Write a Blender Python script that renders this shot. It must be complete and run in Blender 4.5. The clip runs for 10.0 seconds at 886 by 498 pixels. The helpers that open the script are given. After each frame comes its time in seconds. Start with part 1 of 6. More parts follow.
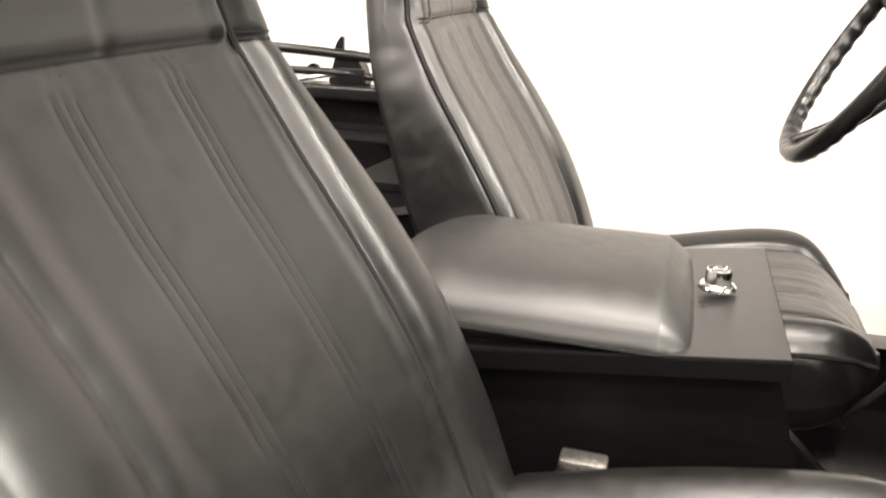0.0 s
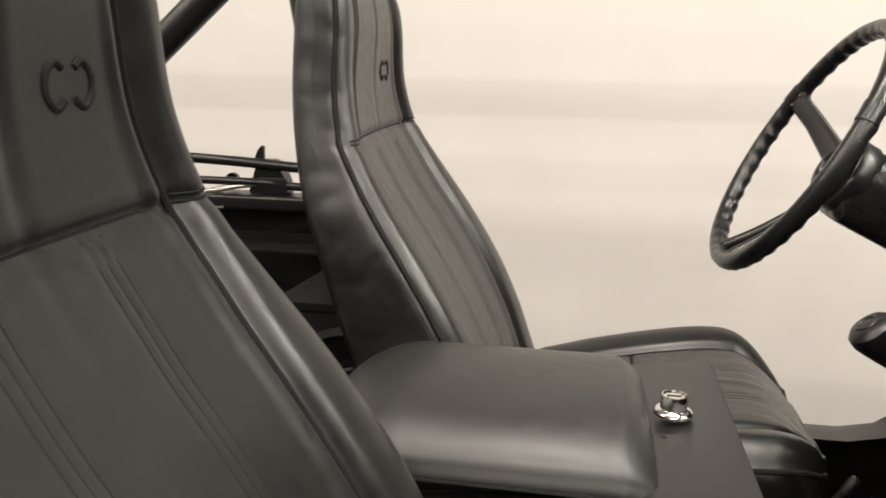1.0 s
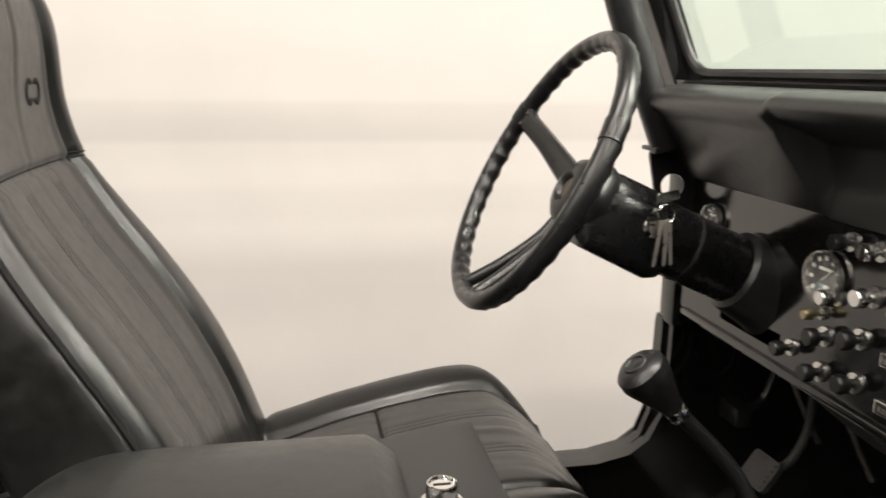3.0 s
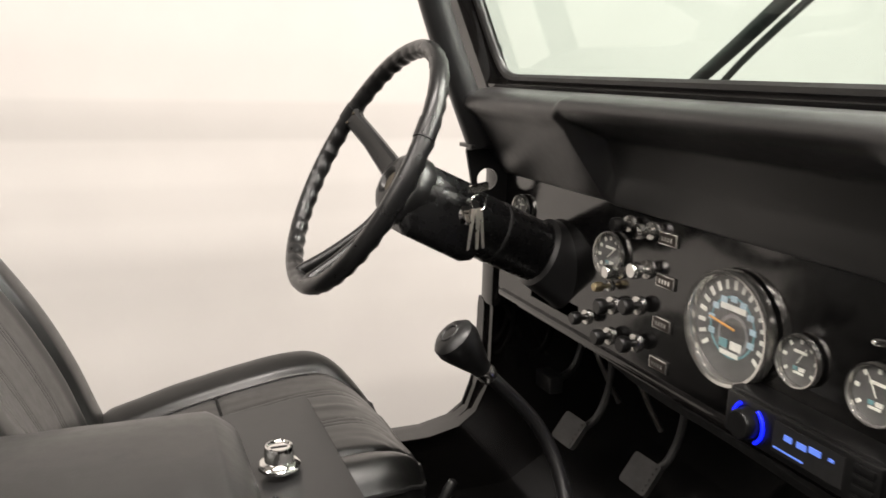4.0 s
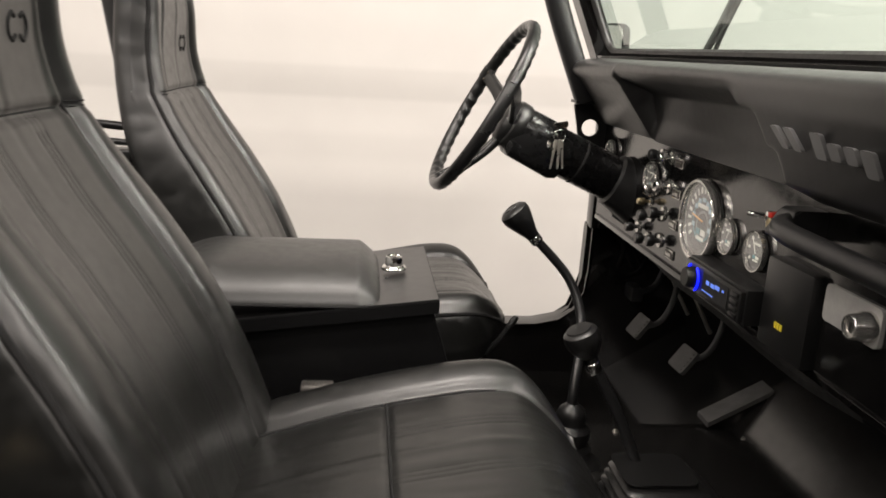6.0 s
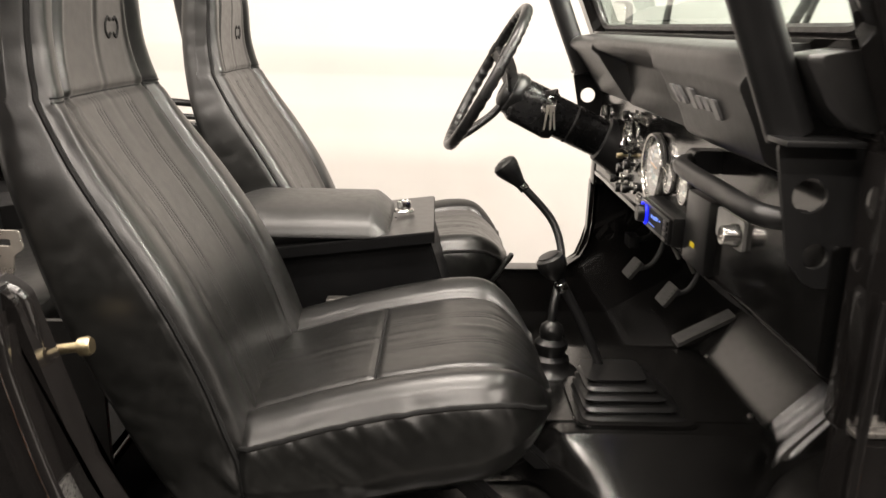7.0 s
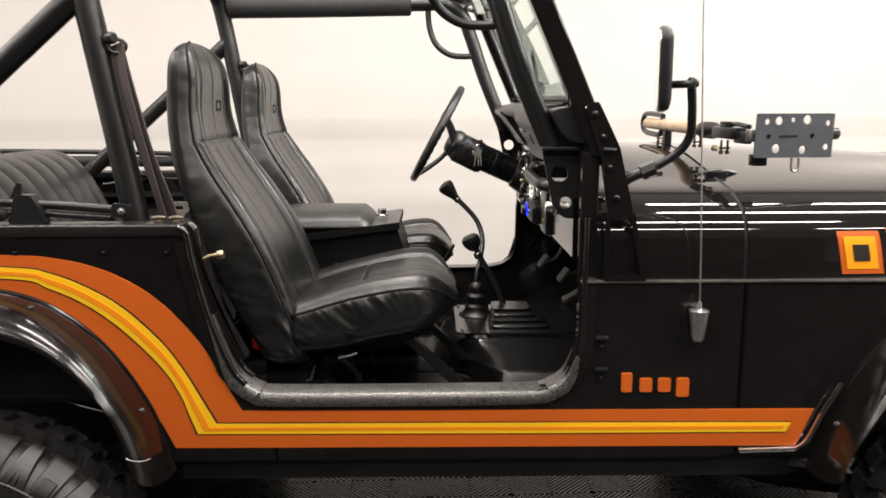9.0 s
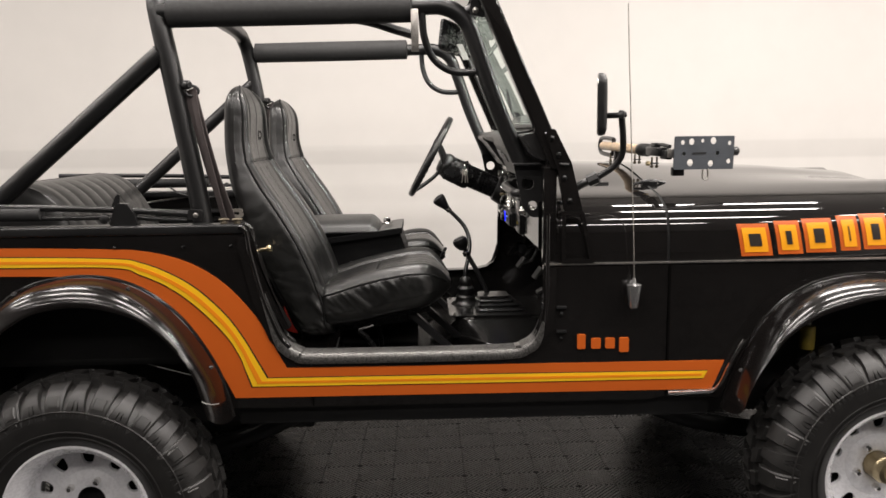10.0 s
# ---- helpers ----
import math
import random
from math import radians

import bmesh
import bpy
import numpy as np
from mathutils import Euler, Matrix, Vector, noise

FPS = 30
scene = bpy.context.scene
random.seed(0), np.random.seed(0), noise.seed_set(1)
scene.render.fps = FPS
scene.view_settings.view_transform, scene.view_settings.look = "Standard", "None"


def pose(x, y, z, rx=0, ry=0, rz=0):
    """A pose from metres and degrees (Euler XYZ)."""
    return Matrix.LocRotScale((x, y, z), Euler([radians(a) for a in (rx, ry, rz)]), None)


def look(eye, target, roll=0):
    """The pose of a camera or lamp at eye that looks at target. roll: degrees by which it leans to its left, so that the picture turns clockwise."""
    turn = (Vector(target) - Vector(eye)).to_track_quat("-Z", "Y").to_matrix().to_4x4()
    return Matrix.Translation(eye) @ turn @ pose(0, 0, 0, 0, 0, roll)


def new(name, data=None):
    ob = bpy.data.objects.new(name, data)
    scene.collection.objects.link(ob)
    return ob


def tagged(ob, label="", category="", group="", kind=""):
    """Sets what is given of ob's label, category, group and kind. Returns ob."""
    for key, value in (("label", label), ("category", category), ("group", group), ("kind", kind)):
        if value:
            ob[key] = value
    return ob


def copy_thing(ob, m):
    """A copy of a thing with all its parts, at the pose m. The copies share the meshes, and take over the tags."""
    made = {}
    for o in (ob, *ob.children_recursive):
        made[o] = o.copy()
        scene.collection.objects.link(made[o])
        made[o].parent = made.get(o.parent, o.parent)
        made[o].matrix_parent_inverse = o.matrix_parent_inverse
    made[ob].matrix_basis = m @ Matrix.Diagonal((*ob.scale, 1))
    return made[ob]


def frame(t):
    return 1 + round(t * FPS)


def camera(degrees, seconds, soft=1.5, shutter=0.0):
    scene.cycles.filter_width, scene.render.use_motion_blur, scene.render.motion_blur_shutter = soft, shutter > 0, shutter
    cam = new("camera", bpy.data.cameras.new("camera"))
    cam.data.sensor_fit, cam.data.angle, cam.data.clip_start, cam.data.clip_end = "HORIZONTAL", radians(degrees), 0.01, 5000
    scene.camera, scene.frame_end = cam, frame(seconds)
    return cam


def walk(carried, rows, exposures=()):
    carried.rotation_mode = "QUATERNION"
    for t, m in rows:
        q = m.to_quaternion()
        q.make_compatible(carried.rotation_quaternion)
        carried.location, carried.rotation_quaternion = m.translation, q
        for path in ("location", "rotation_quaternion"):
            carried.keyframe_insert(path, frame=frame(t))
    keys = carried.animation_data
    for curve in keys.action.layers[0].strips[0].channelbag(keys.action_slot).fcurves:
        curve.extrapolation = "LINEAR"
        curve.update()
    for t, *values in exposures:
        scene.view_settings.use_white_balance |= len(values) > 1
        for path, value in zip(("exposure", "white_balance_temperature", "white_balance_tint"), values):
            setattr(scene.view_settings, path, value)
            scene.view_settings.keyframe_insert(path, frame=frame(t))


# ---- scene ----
cam = camera(58.1, 10.0, shutter=0.35)
PATH = [
    (0, (0.801, -0.024, 1.461), (0.277, 1.786, 0.788), 1.5),
    (0.5, (0.772, 0.001, 1.501), (0.329, 1.87, 0.945), 0.9),
    (1, (0.751, 0.026, 1.514), (0.424, 1.936, 1.018), 0.8),
    (1.5, (0.751, 0.066, 1.518), (0.545, 1.998, 1.042), 0.7),
    (2, (0.761, 0.163, 1.513), (0.621, 2.105, 1.054), 0.6),
    (2.5, (0.764, 0.222, 1.512), (0.828, 2.172, 1.069), 0.4),
    (3, (0.746, 0.227, 1.506), (1.105, 2.145, 1.066), 0.7),
    (3.2, (0.733, 0.216, 1.511), (1.214, 2.106, 1.067), 1.0),
    (4.3, (0.746, 0.077, 1.512), (1.499, 1.879, 1.079), 1.6),
    (4.5, (0.779, 0.029, 1.51), (1.503, 1.841, 1.069), 1.7),
    (5, (0.834, -0.134, 1.498), (1.412, 1.727, 1.049), 2.3),
    (5.5, (0.837, -0.263, 1.503), (1.214, 1.646, 1.042), 2.5),
    (6, (0.809, -0.433, 1.487), (1.016, 1.497, 1.004), 3.1),
    (6.2, (0.809, -0.499, 1.491), (0.977, 1.428, 0.984), 3.1),
    (7.3, (0.981, -0.86, 1.499), (0.96, 1.066, 0.96), 1.2),
    (7.5, (1.005, -0.936, 1.499), (0.963, 0.991, 0.968), 1.5),
    (8, (1.022, -1.189, 1.482), (0.977, 0.749, 0.987), 1.4),
    (8.5, (1.025, -1.449, 1.482), (1.016, 0.503, 1.048), 0.7),
    (9, (1.045, -1.769, 1.493), (1.062, 0.198, 1.133), -0.2),
    (9.5, (1.03, -2.064, 1.489), (1.062, -0.09, 1.174), -0.8),
    (10, (1.008, -2.356, 1.492), (1.059, -0.378, 1.2), -0.8),
]
walk(cam, [(t, look(eye, target, roll)) for t, eye, target, roll in PATH],
     exposures=[(0.0, 1.30, 6800, 10), (0.5, 0.80, 6450, 10), (0.8, 0.42, 6600, 9), (1.0, 0.22, 6800, 8), (1.5, -0.15, 6900, 6), (2.0, -0.15, 6900, 5), (2.4, 0.0, 6800, 6), (3.0, 0.3, 6650, 8), (4.4, 0.35, 6550, 10), (5.2, 0.2, 6600, 10),
                (6.0, 0.25, 6650, 10), (7.0, 0.75, 6850, 10), (7.5, 1.05, 6900, 10), (8.0, 0.78, 6600, 10), (8.6, 0.5, 6500, 10), (9.2, 0.3, 6550, 10), (10.0, 0.1, 6450, 10)])

# ---- light: a white studio bay with rows of ceiling tubes ----
world = bpy.data.worlds.new("studio")
scene.world = world
world.use_nodes = True
world.node_tree.nodes["Background"].inputs[0].default_value = (1.0, 0.97, 0.93, 1)
world.node_tree.nodes["Background"].inputs[1].default_value = 0.03
scene.view_settings.exposure = 0.0
LAMP_WATTS = 33.0
CEIL = 3.3
WALL_Y = 2.5
LAMP_ROWS = [(-3.0, 5, 0.78), (-1.4, 5, 0.84), (-0.2, 5, 0.95), (0.9, 5, 1.05)]
LAMP_SHARES = (0.66, 0.76, 1.0, 1.22, 1.32)


def floor_z(x):
    """The bay's floor falls slightly towards the rear of the vehicle."""
    return 0.020 + 0.0245 * x


# ---- materials ----
def mat(name, base, rough=0.5, metal=0.0, var=0.12, scale=8.0, bump=0.0, bscale=200.0, coat=0.0, rvar=0.08, spec=0.5, dirt=0.0):
    """A surface with colour and gloss varied at two scales and a fine relief."""
    m = bpy.data.materials.new(name)
    m.use_nodes = True
    nt = m.node_tree
    b = nt.nodes["Principled BSDF"]
    b.inputs["Metallic"].default_value = metal
    b.inputs["Coat Weight"].default_value = coat
    b.inputs["Coat Roughness"].default_value = 0.04
    b.inputs["Specular IOR Level"].default_value = spec
    co = nt.nodes.new("ShaderNodeTexCoord")

    def noise_at(sc, det):
        n = nt.nodes.new("ShaderNodeTexNoise")
        n.inputs["Scale"].default_value, n.inputs["Detail"].default_value = sc, det
        nt.links.new(co.outputs["Object"], n.inputs["Vector"])
        return n.outputs["Fac"]

    def ranged(src, lo, hi):
        r = nt.nodes.new("ShaderNodeMapRange")
        r.inputs[1].default_value, r.inputs[2].default_value = 0.3, 0.7
        r.inputs[3].default_value, r.inputs[4].default_value = lo, hi
        nt.links.new(src, r.inputs[0])
        return r.outputs[0]
    big, fine = noise_at(scale, 3), noise_at(scale * 9, 4)
    mix = nt.nodes.new("ShaderNodeMath")
    mix.operation = "MULTIPLY"
    nt.links.new(ranged(big, 1 - var, 1 + var), mix.inputs[0])
    nt.links.new(ranged(fine, 1 - var / 2, 1 + var / 2), mix.inputs[1])
    col = nt.nodes.new("ShaderNodeVectorMath")
    col.operation = "SCALE"
    col.inputs[0].default_value = base
    nt.links.new(mix.outputs[0], col.inputs["Scale"])
    nt.links.new(col.outputs[0], b.inputs["Base Color"])
    nt.links.new(ranged(fine, max(0.02, rough - rvar), min(1, rough + rvar)), b.inputs["Roughness"])
    if bump:
        bp = nt.nodes.new("ShaderNodeBump")
        bp.inputs["Strength"].default_value = bump
        bp.inputs["Distance"].default_value = 0.001
        nt.links.new(noise_at(bscale, 3), bp.inputs["Height"])
        nt.links.new(bp.outputs[0], b.inputs["Normal"])
    return m


def leather(name, base, rough):
    """Smooth upholstery hide: a fine grain and soft patches of wear in the gloss."""
    m = mat(name, base, rough, var=0.25, scale=7, rvar=0.045, spec=0.64)
    nt = m.node_tree
    b = nt.nodes["Principled BSDF"]
    co = nt.nodes["Texture Coordinate"]
    n = nt.nodes.new("ShaderNodeTexNoise")
    n.inputs["Scale"].default_value, n.inputs["Detail"].default_value = 340, 2
    nt.links.new(co.outputs["Object"], n.inputs["Vector"])
    bp = nt.nodes.new("ShaderNodeBump")
    bp.inputs["Strength"].default_value, bp.inputs["Distance"].default_value = 0.22, 0.0004
    nt.links.new(n.outputs["Fac"], bp.inputs["Height"])
    nt.links.new(bp.outputs[0], b.inputs["Normal"])
    return m


def glow(name, colour, strength):
    m = bpy.data.materials.new(name)
    m.use_nodes = True
    b = m.node_tree.nodes["Principled BSDF"]
    b.inputs["Base Color"].default_value = (*colour, 1)
    b.inputs["Emission Color"].default_value = (*colour, 1)
    b.inputs["Emission Strength"].default_value = strength
    return m


def glass(name, tint, rough=0.0):
    m = bpy.data.materials.new(name)
    m.use_nodes = True
    b = m.node_tree.nodes["Principled BSDF"]
    b.inputs["Base Color"].default_value = (*tint, 1)
    b.inputs["Roughness"].default_value = rough
    b.inputs["Transmission Weight"].default_value = 1.0
    b.inputs["IOR"].default_value = 1.45
    return m


PAINT = mat("black_paint", (0.0068, 0.0062, 0.0060), 0.045, var=0.2, scale=3, rvar=0.02, bump=0.025, bscale=10, spec=0.65)
SATIN = mat("satin_black_paint", (0.0085, 0.0085, 0.0087), 0.33, var=0.2, scale=6, bump=0.03, bscale=300, rvar=0.02)
COLUMNM = mat("column_paint", (0.005, 0.005, 0.0052), 0.28, var=0.2, scale=8, bump=0.05, bscale=60, rvar=0.05, spec=0.28)
DARKBOLT = mat("blackened_bolt_steel", (0.05, 0.05, 0.05), 0.22, 0.9, var=0.1, rvar=0.03)
FLARE = mat("black_flare_plastic", (0.0050, 0.0043, 0.0041), 0.17, var=0.15, scale=5, rvar=0.04, bump=0.03, bscale=20, spec=0.6)
LEATHER = leather("black_leather", (0.0058, 0.0059, 0.0055), 0.34)
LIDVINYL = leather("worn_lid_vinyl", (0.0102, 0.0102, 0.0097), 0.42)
SEAM = mat("black_thread", (0.004, 0.004, 0.004), 0.75, spec=0.25)
FOAM = mat("black_foam_pad", (0.020, 0.020, 0.020), 0.75, bump=0.3, bscale=700)
DASHPAD = mat("black_dash_pad", (0.0120, 0.0117, 0.0114), 0.38, var=0.15, bump=0.12, bscale=900, spec=0.85, rvar=0.03)
DASHPAINT = mat("dusty_dash_paint", (0.0045, 0.0044, 0.0043), 0.12, var=0.25, scale=9, bump=0.05, bscale=25, rvar=0.03, spec=0.95)
PLASTIC = mat("black_plastic", (0.007, 0.007, 0.007), 0.32, bump=0.05, bscale=500, rvar=0.02)
RUBBER = mat("tyre_rubber", (0.0130, 0.0125, 0.0120), 0.42, var=0.3, scale=15, bump=0.2, bscale=300)
MATRUB = mat("floor_coating", (0.0064, 0.0062, 0.0060), 0.24, var=0.2, scale=9, rvar=0.03, spec=0.6)
CHROME = mat("chrome", (0.75, 0.74, 0.72), 0.10, 1.0, var=0.05)
STEEL = mat("worn_steel", (0.45, 0.43, 0.40), 0.34, 1.0, var=0.25, scale=30, bump=0.1, bscale=400)
ZINC = mat("yellow_zinc", (0.42, 0.35, 0.22), 0.35, 1.0, var=0.2, scale=25)
WOODGOLD = mat("tan_jack_handle", (0.38, 0.27, 0.17), 0.35, var=0.25, scale=18, bump=0.1)
WHITE = mat("white_wheel_paint", (0.72, 0.72, 0.74), 0.28, var=0.05, scale=12, coat=0.2)
ORANGE = mat("orange_decal", (0.50, 0.098, 0.012), 0.32, var=0.015, scale=5, rvar=0.01)
YELLOW = mat("yellow_decal", (0.82, 0.47, 0.013), 0.32, var=0.02, scale=5, rvar=0.01)
AMBER = mat("amber_decal", (0.76, 0.235, 0.009), 0.32, var=0.02, scale=5, rvar=0.01)
GOLDEN = mat("golden_decal", (0.80, 0.33, 0.010), 0.32, var=0.02, scale=5, rvar=0.01)
INK = mat("dark_decal_line", (0.02, 0.015, 0.012), 0.4)
SILVER = mat("silver_lettering", (0.22, 0.22, 0.22), 0.35, 0.4)
WEBBING = mat("seat_belt_webbing", (0.052, 0.041, 0.040), 0.8, var=0.2, bump=0.4, bscale=800)
WALLM = mat("white_wall_paint", (0.76, 0.745, 0.73), 0.6, var=0.03, scale=0.8, bump=0.05, bscale=90)
def shade_banded(m):
    """Adds faint soft grey bands at fixed heights: shadow painted into the wall's colour."""
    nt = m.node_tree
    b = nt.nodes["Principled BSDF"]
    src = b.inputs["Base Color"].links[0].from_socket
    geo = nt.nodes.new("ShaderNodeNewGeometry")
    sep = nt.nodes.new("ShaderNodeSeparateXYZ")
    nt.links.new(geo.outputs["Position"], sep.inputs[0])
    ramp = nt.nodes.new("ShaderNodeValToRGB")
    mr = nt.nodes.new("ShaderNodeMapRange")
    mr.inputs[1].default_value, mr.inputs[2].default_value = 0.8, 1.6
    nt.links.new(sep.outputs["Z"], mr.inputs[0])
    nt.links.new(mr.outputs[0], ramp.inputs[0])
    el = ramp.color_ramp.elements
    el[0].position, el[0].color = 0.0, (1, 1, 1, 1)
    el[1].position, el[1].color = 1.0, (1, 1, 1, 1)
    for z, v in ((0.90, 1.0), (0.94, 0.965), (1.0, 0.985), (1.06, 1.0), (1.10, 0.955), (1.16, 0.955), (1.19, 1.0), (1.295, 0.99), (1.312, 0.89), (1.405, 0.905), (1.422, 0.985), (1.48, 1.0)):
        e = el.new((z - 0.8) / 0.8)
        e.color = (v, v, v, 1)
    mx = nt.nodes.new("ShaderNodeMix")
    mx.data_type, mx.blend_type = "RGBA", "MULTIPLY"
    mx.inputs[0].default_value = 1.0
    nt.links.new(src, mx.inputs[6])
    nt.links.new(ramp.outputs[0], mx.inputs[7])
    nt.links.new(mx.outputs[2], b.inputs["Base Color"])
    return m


SHADEBANDM = shade_banded(mat("shade_banded_white_wall_paint", (0.615, 0.592, 0.562), 0.6, var=0.03, scale=0.8, bump=0.05, bscale=90))
DARKWALL = mat("unseen_dark_grey_wall", (0.025, 0.022, 0.022), 0.6, var=0.05, scale=0.9)
TILEM = mat("black_floor_tile", (0.014, 0.0138, 0.0136), 0.30, var=0.10, scale=3)
TILESHADE = mat("shaded_floor_tile_recess", (0.004, 0.004, 0.004), 0.6, spec=0.2)
JACKM = mat("grey_jack_plate", (0.055, 0.062, 0.072), 0.45, var=0.15, scale=20, bump=0.1)
ALU = mat("bright_cup_metal", (0.60, 0.60, 0.60), 0.18, 0.9, var=0.03, scale=10, rvar=0.02)


def brushed(m, across):
    """Lays long fine scratches and dull worn patches over a metal; across gives the scratch density along each axis."""
    nt = m.node_tree
    b = nt.nodes["Principled BSDF"]
    co = nt.nodes["Texture Coordinate"]
    mp = nt.nodes.new("ShaderNodeMapping")
    mp.inputs["Scale"].default_value = across
    nt.links.new(co.outputs["Object"], mp.inputs["Vector"])
    n = nt.nodes.new("ShaderNodeTexNoise")
    n.inputs["Scale"].default_value, n.inputs["Detail"].default_value = 1.0, 6
    nt.links.new(mp.outputs[0], n.inputs["Vector"])
    w = nt.nodes.new("ShaderNodeTexNoise")
    w.inputs["Scale"].default_value, w.inputs["Detail"].default_value = 240, 5
    nt.links.new(co.outputs["Object"], w.inputs["Vector"])
    add = nt.nodes.new("ShaderNodeMath")
    add.operation = "ADD"
    nt.links.new(n.outputs["Fac"], add.inputs[0])
    nt.links.new(w.outputs["Fac"], add.inputs[1])
    r = nt.nodes.new("ShaderNodeMapRange")
    r.inputs[1].default_value, r.inputs[2].default_value = 0.80, 1.20
    r.inputs[3].default_value, r.inputs[4].default_value = 0.40, 1.30
    nt.links.new(add.outputs[0], r.inputs[0])
    sc = nt.nodes.new("ShaderNodeVectorMath")
    sc.operation = "SCALE"
    nt.links.new(b.inputs["Base Color"].links[0].from_socket, sc.inputs[0])
    nt.links.new(r.outputs[0], sc.inputs["Scale"])
    nt.links.new(sc.outputs[0], b.inputs["Base Color"])
    bp = nt.nodes.new("ShaderNodeBump")
    bp.inputs["Strength"].default_value, bp.inputs["Distance"].default_value = 0.35, 0.0006
    nt.links.new(n.outputs["Fac"], bp.inputs["Height"])
    nt.links.new(bp.outputs[0], b.inputs["Normal"])
    return m


SILLM = brushed(mat("worn_sill_paint", (0.14, 0.137, 0.131), 0.34, 0.7, var=0.12, scale=25, rvar=0.1), (140, 520, 520))
GLASS = glass("windshield_glass", (0.74, 0.88, 0.83))
LENS = glass("gauge_lens", (0.98, 0.98, 0.98))
DIAL = mat("gauge_dial", (0.075, 0.075, 0.072), 0.45)
DIALINK = mat("gauge_markings", (0.55, 0.55, 0.50), 0.5)
PLATEM = mat("brushed_lock_plate", (0.34, 0.335, 0.32), 0.45, 0.3, var=0.12, scale=30)
BEZEL = mat("satin_silver_bezel", (0.66, 0.65, 0.62), 0.20, 0.95, var=0.04, rvar=0.02)
RED = mat("red_plastic", (0.45, 0.03, 0.02), 0.35)
NEEDLE = mat("orange_needle", (0.50, 0.24, 0.06), 0.4)
BLUE = glow("blue_display", (0.004, 0.012, 1.0), 1.6)
PALEBLUE = glow("display_text", (0.12, 0.22, 0.75), 0.45)
DULLYELLOW = mat("dull_yellow_paint", (0.20, 0.15, 0.02), 0.55, var=0.25, scale=20)
YELLAB = mat("yellow_sticker", (0.62, 0.50, 0.03), 0.5)
LIGHTMETAL = mat("pale_plated_metal", (0.50, 0.47, 0.42), 0.32, 0.8)
CONSOLEM = mat("matte_black_coating", (0.0022, 0.0022, 0.0024), 0.55, var=0.2, scale=10, spec=0.15)
LINER = mat("rough_black_liner", (0.004, 0.004, 0.004), 0.6, var=0.3, scale=12, bump=0.5, bscale=180, spec=0.2)
RIMM = mat("moulded_wheel_plastic", (0.007, 0.007, 0.007), 0.30, var=0.1, rvar=0.03)
PEDALM = mat("worn_pedal_rubber", (0.045, 0.044, 0.043), 0.6, var=0.3, scale=40, bump=0.3, bscale=500)
GREYMETAL = mat("dark_floor_metal", (0.018, 0.017, 0.017), 0.22, var=0.3, scale=12)
BRONZE = mat("dull_bronze", (0.10, 0.085, 0.06), 0.4, 0.7)
DARK = mat("dark_cavity", (0.004, 0.004, 0.004), 0.8)
LAMPM = mat("lamp_housing", (0.8, 0.8, 0.8), 0.4)
AMBERLENS = mat("amber_reflector", (0.45, 0.25, 0.02), 0.25)


# ---- mesh tools ----
def V(*a):
    return Vector(a)


def thing(name, loc, label, category, group="", kind=""):
    ob = new(name)
    ob.location = loc
    ob.empty_display_size = 0.05
    return tagged(ob, label, category, group, kind)


def origin_of(ob):
    p = Vector(ob.location)
    while ob.parent:
        ob = ob.parent
        p += Vector(ob.location)
    return p


def mesh_from(bm, material, sharp=40):
    me = bpy.data.meshes.new("m")
    bmesh.ops.recalc_face_normals(bm, faces=bm.faces)
    bm.to_mesh(me)
    bm.free()
    me.materials.append(material)
    me.polygons.foreach_set("use_smooth", [True] * len(me.polygons))
    me.set_sharp_from_angle(angle=radians(sharp))
    return me


def part(name, bm, material, parent=None, label="", sharp=40):
    """Links a bmesh, given in world metres, as one mesh under a thing or a part."""
    if parent is not None:
        bmesh.ops.translate(bm, verts=bm.verts, vec=-origin_of(parent))
    ob = new(name, mesh_from(bm, material, sharp))
    ob.parent = parent
    if label:
        tagged(ob, label)
    return ob


def box(x0, x1, y0, y1, z0, z1, bev=0.0, seg=2):
    bm = bmesh.new()
    bmesh.ops.create_cube(bm, size=1)
    for v in bm.verts:
        v.co = V(x0 + (v.co.x + 0.5) * (x1 - x0), y0 + (v.co.y + 0.5) * (y1 - y0), z0 + (v.co.z + 0.5) * (z1 - z0))
    if bev:
        bmesh.ops.bevel(bm, geom=bm.edges[:], offset=bev, segments=seg, affect="EDGES", profile=0.6)
    return bm


def eased(bm, r, seg=3):
    """Rounds every sharp edge of a shape."""
    bmesh.ops.recalc_face_normals(bm, faces=bm.faces)
    sharp = [e for e in bm.edges if len(e.link_faces) == 2 and e.calc_face_angle(0) > 0.6]
    bmesh.ops.bevel(bm, geom=sharp, offset=r, segments=seg, affect="EDGES", profile=0.6, clamp_overlap=True)
    return bm


def lift(p, axis, a):
    return V(a, p[0], p[1]) if axis == "x" else V(p[0], a, p[1]) if axis == "y" else V(p[0], p[1], a)


def prism(pts, axis, a, b, bev=0.0, seg=2):
    """A flat outline pushed from a to b along an axis."""
    bm = bmesh.new()
    lo = [bm.verts.new(lift(p, axis, a)) for p in pts]
    hi = [bm.verts.new(lift(p, axis, b)) for p in pts]
    n = len(pts)
    bm.faces.new(lo)
    bm.faces.new(hi[::-1])
    for i in range(n):
        bm.faces.new((lo[i], hi[i], hi[(i + 1) % n], lo[(i + 1) % n]))
    if bev:
        edges = [e for e in bm.edges if abs(e.verts[0].co["xyz".index(axis)] - e.verts[1].co["xyz".index(axis)]) < 1e-6]
        bmesh.ops.bevel(bm, geom=edges, offset=bev, segments=seg, affect="EDGES")
    return bm


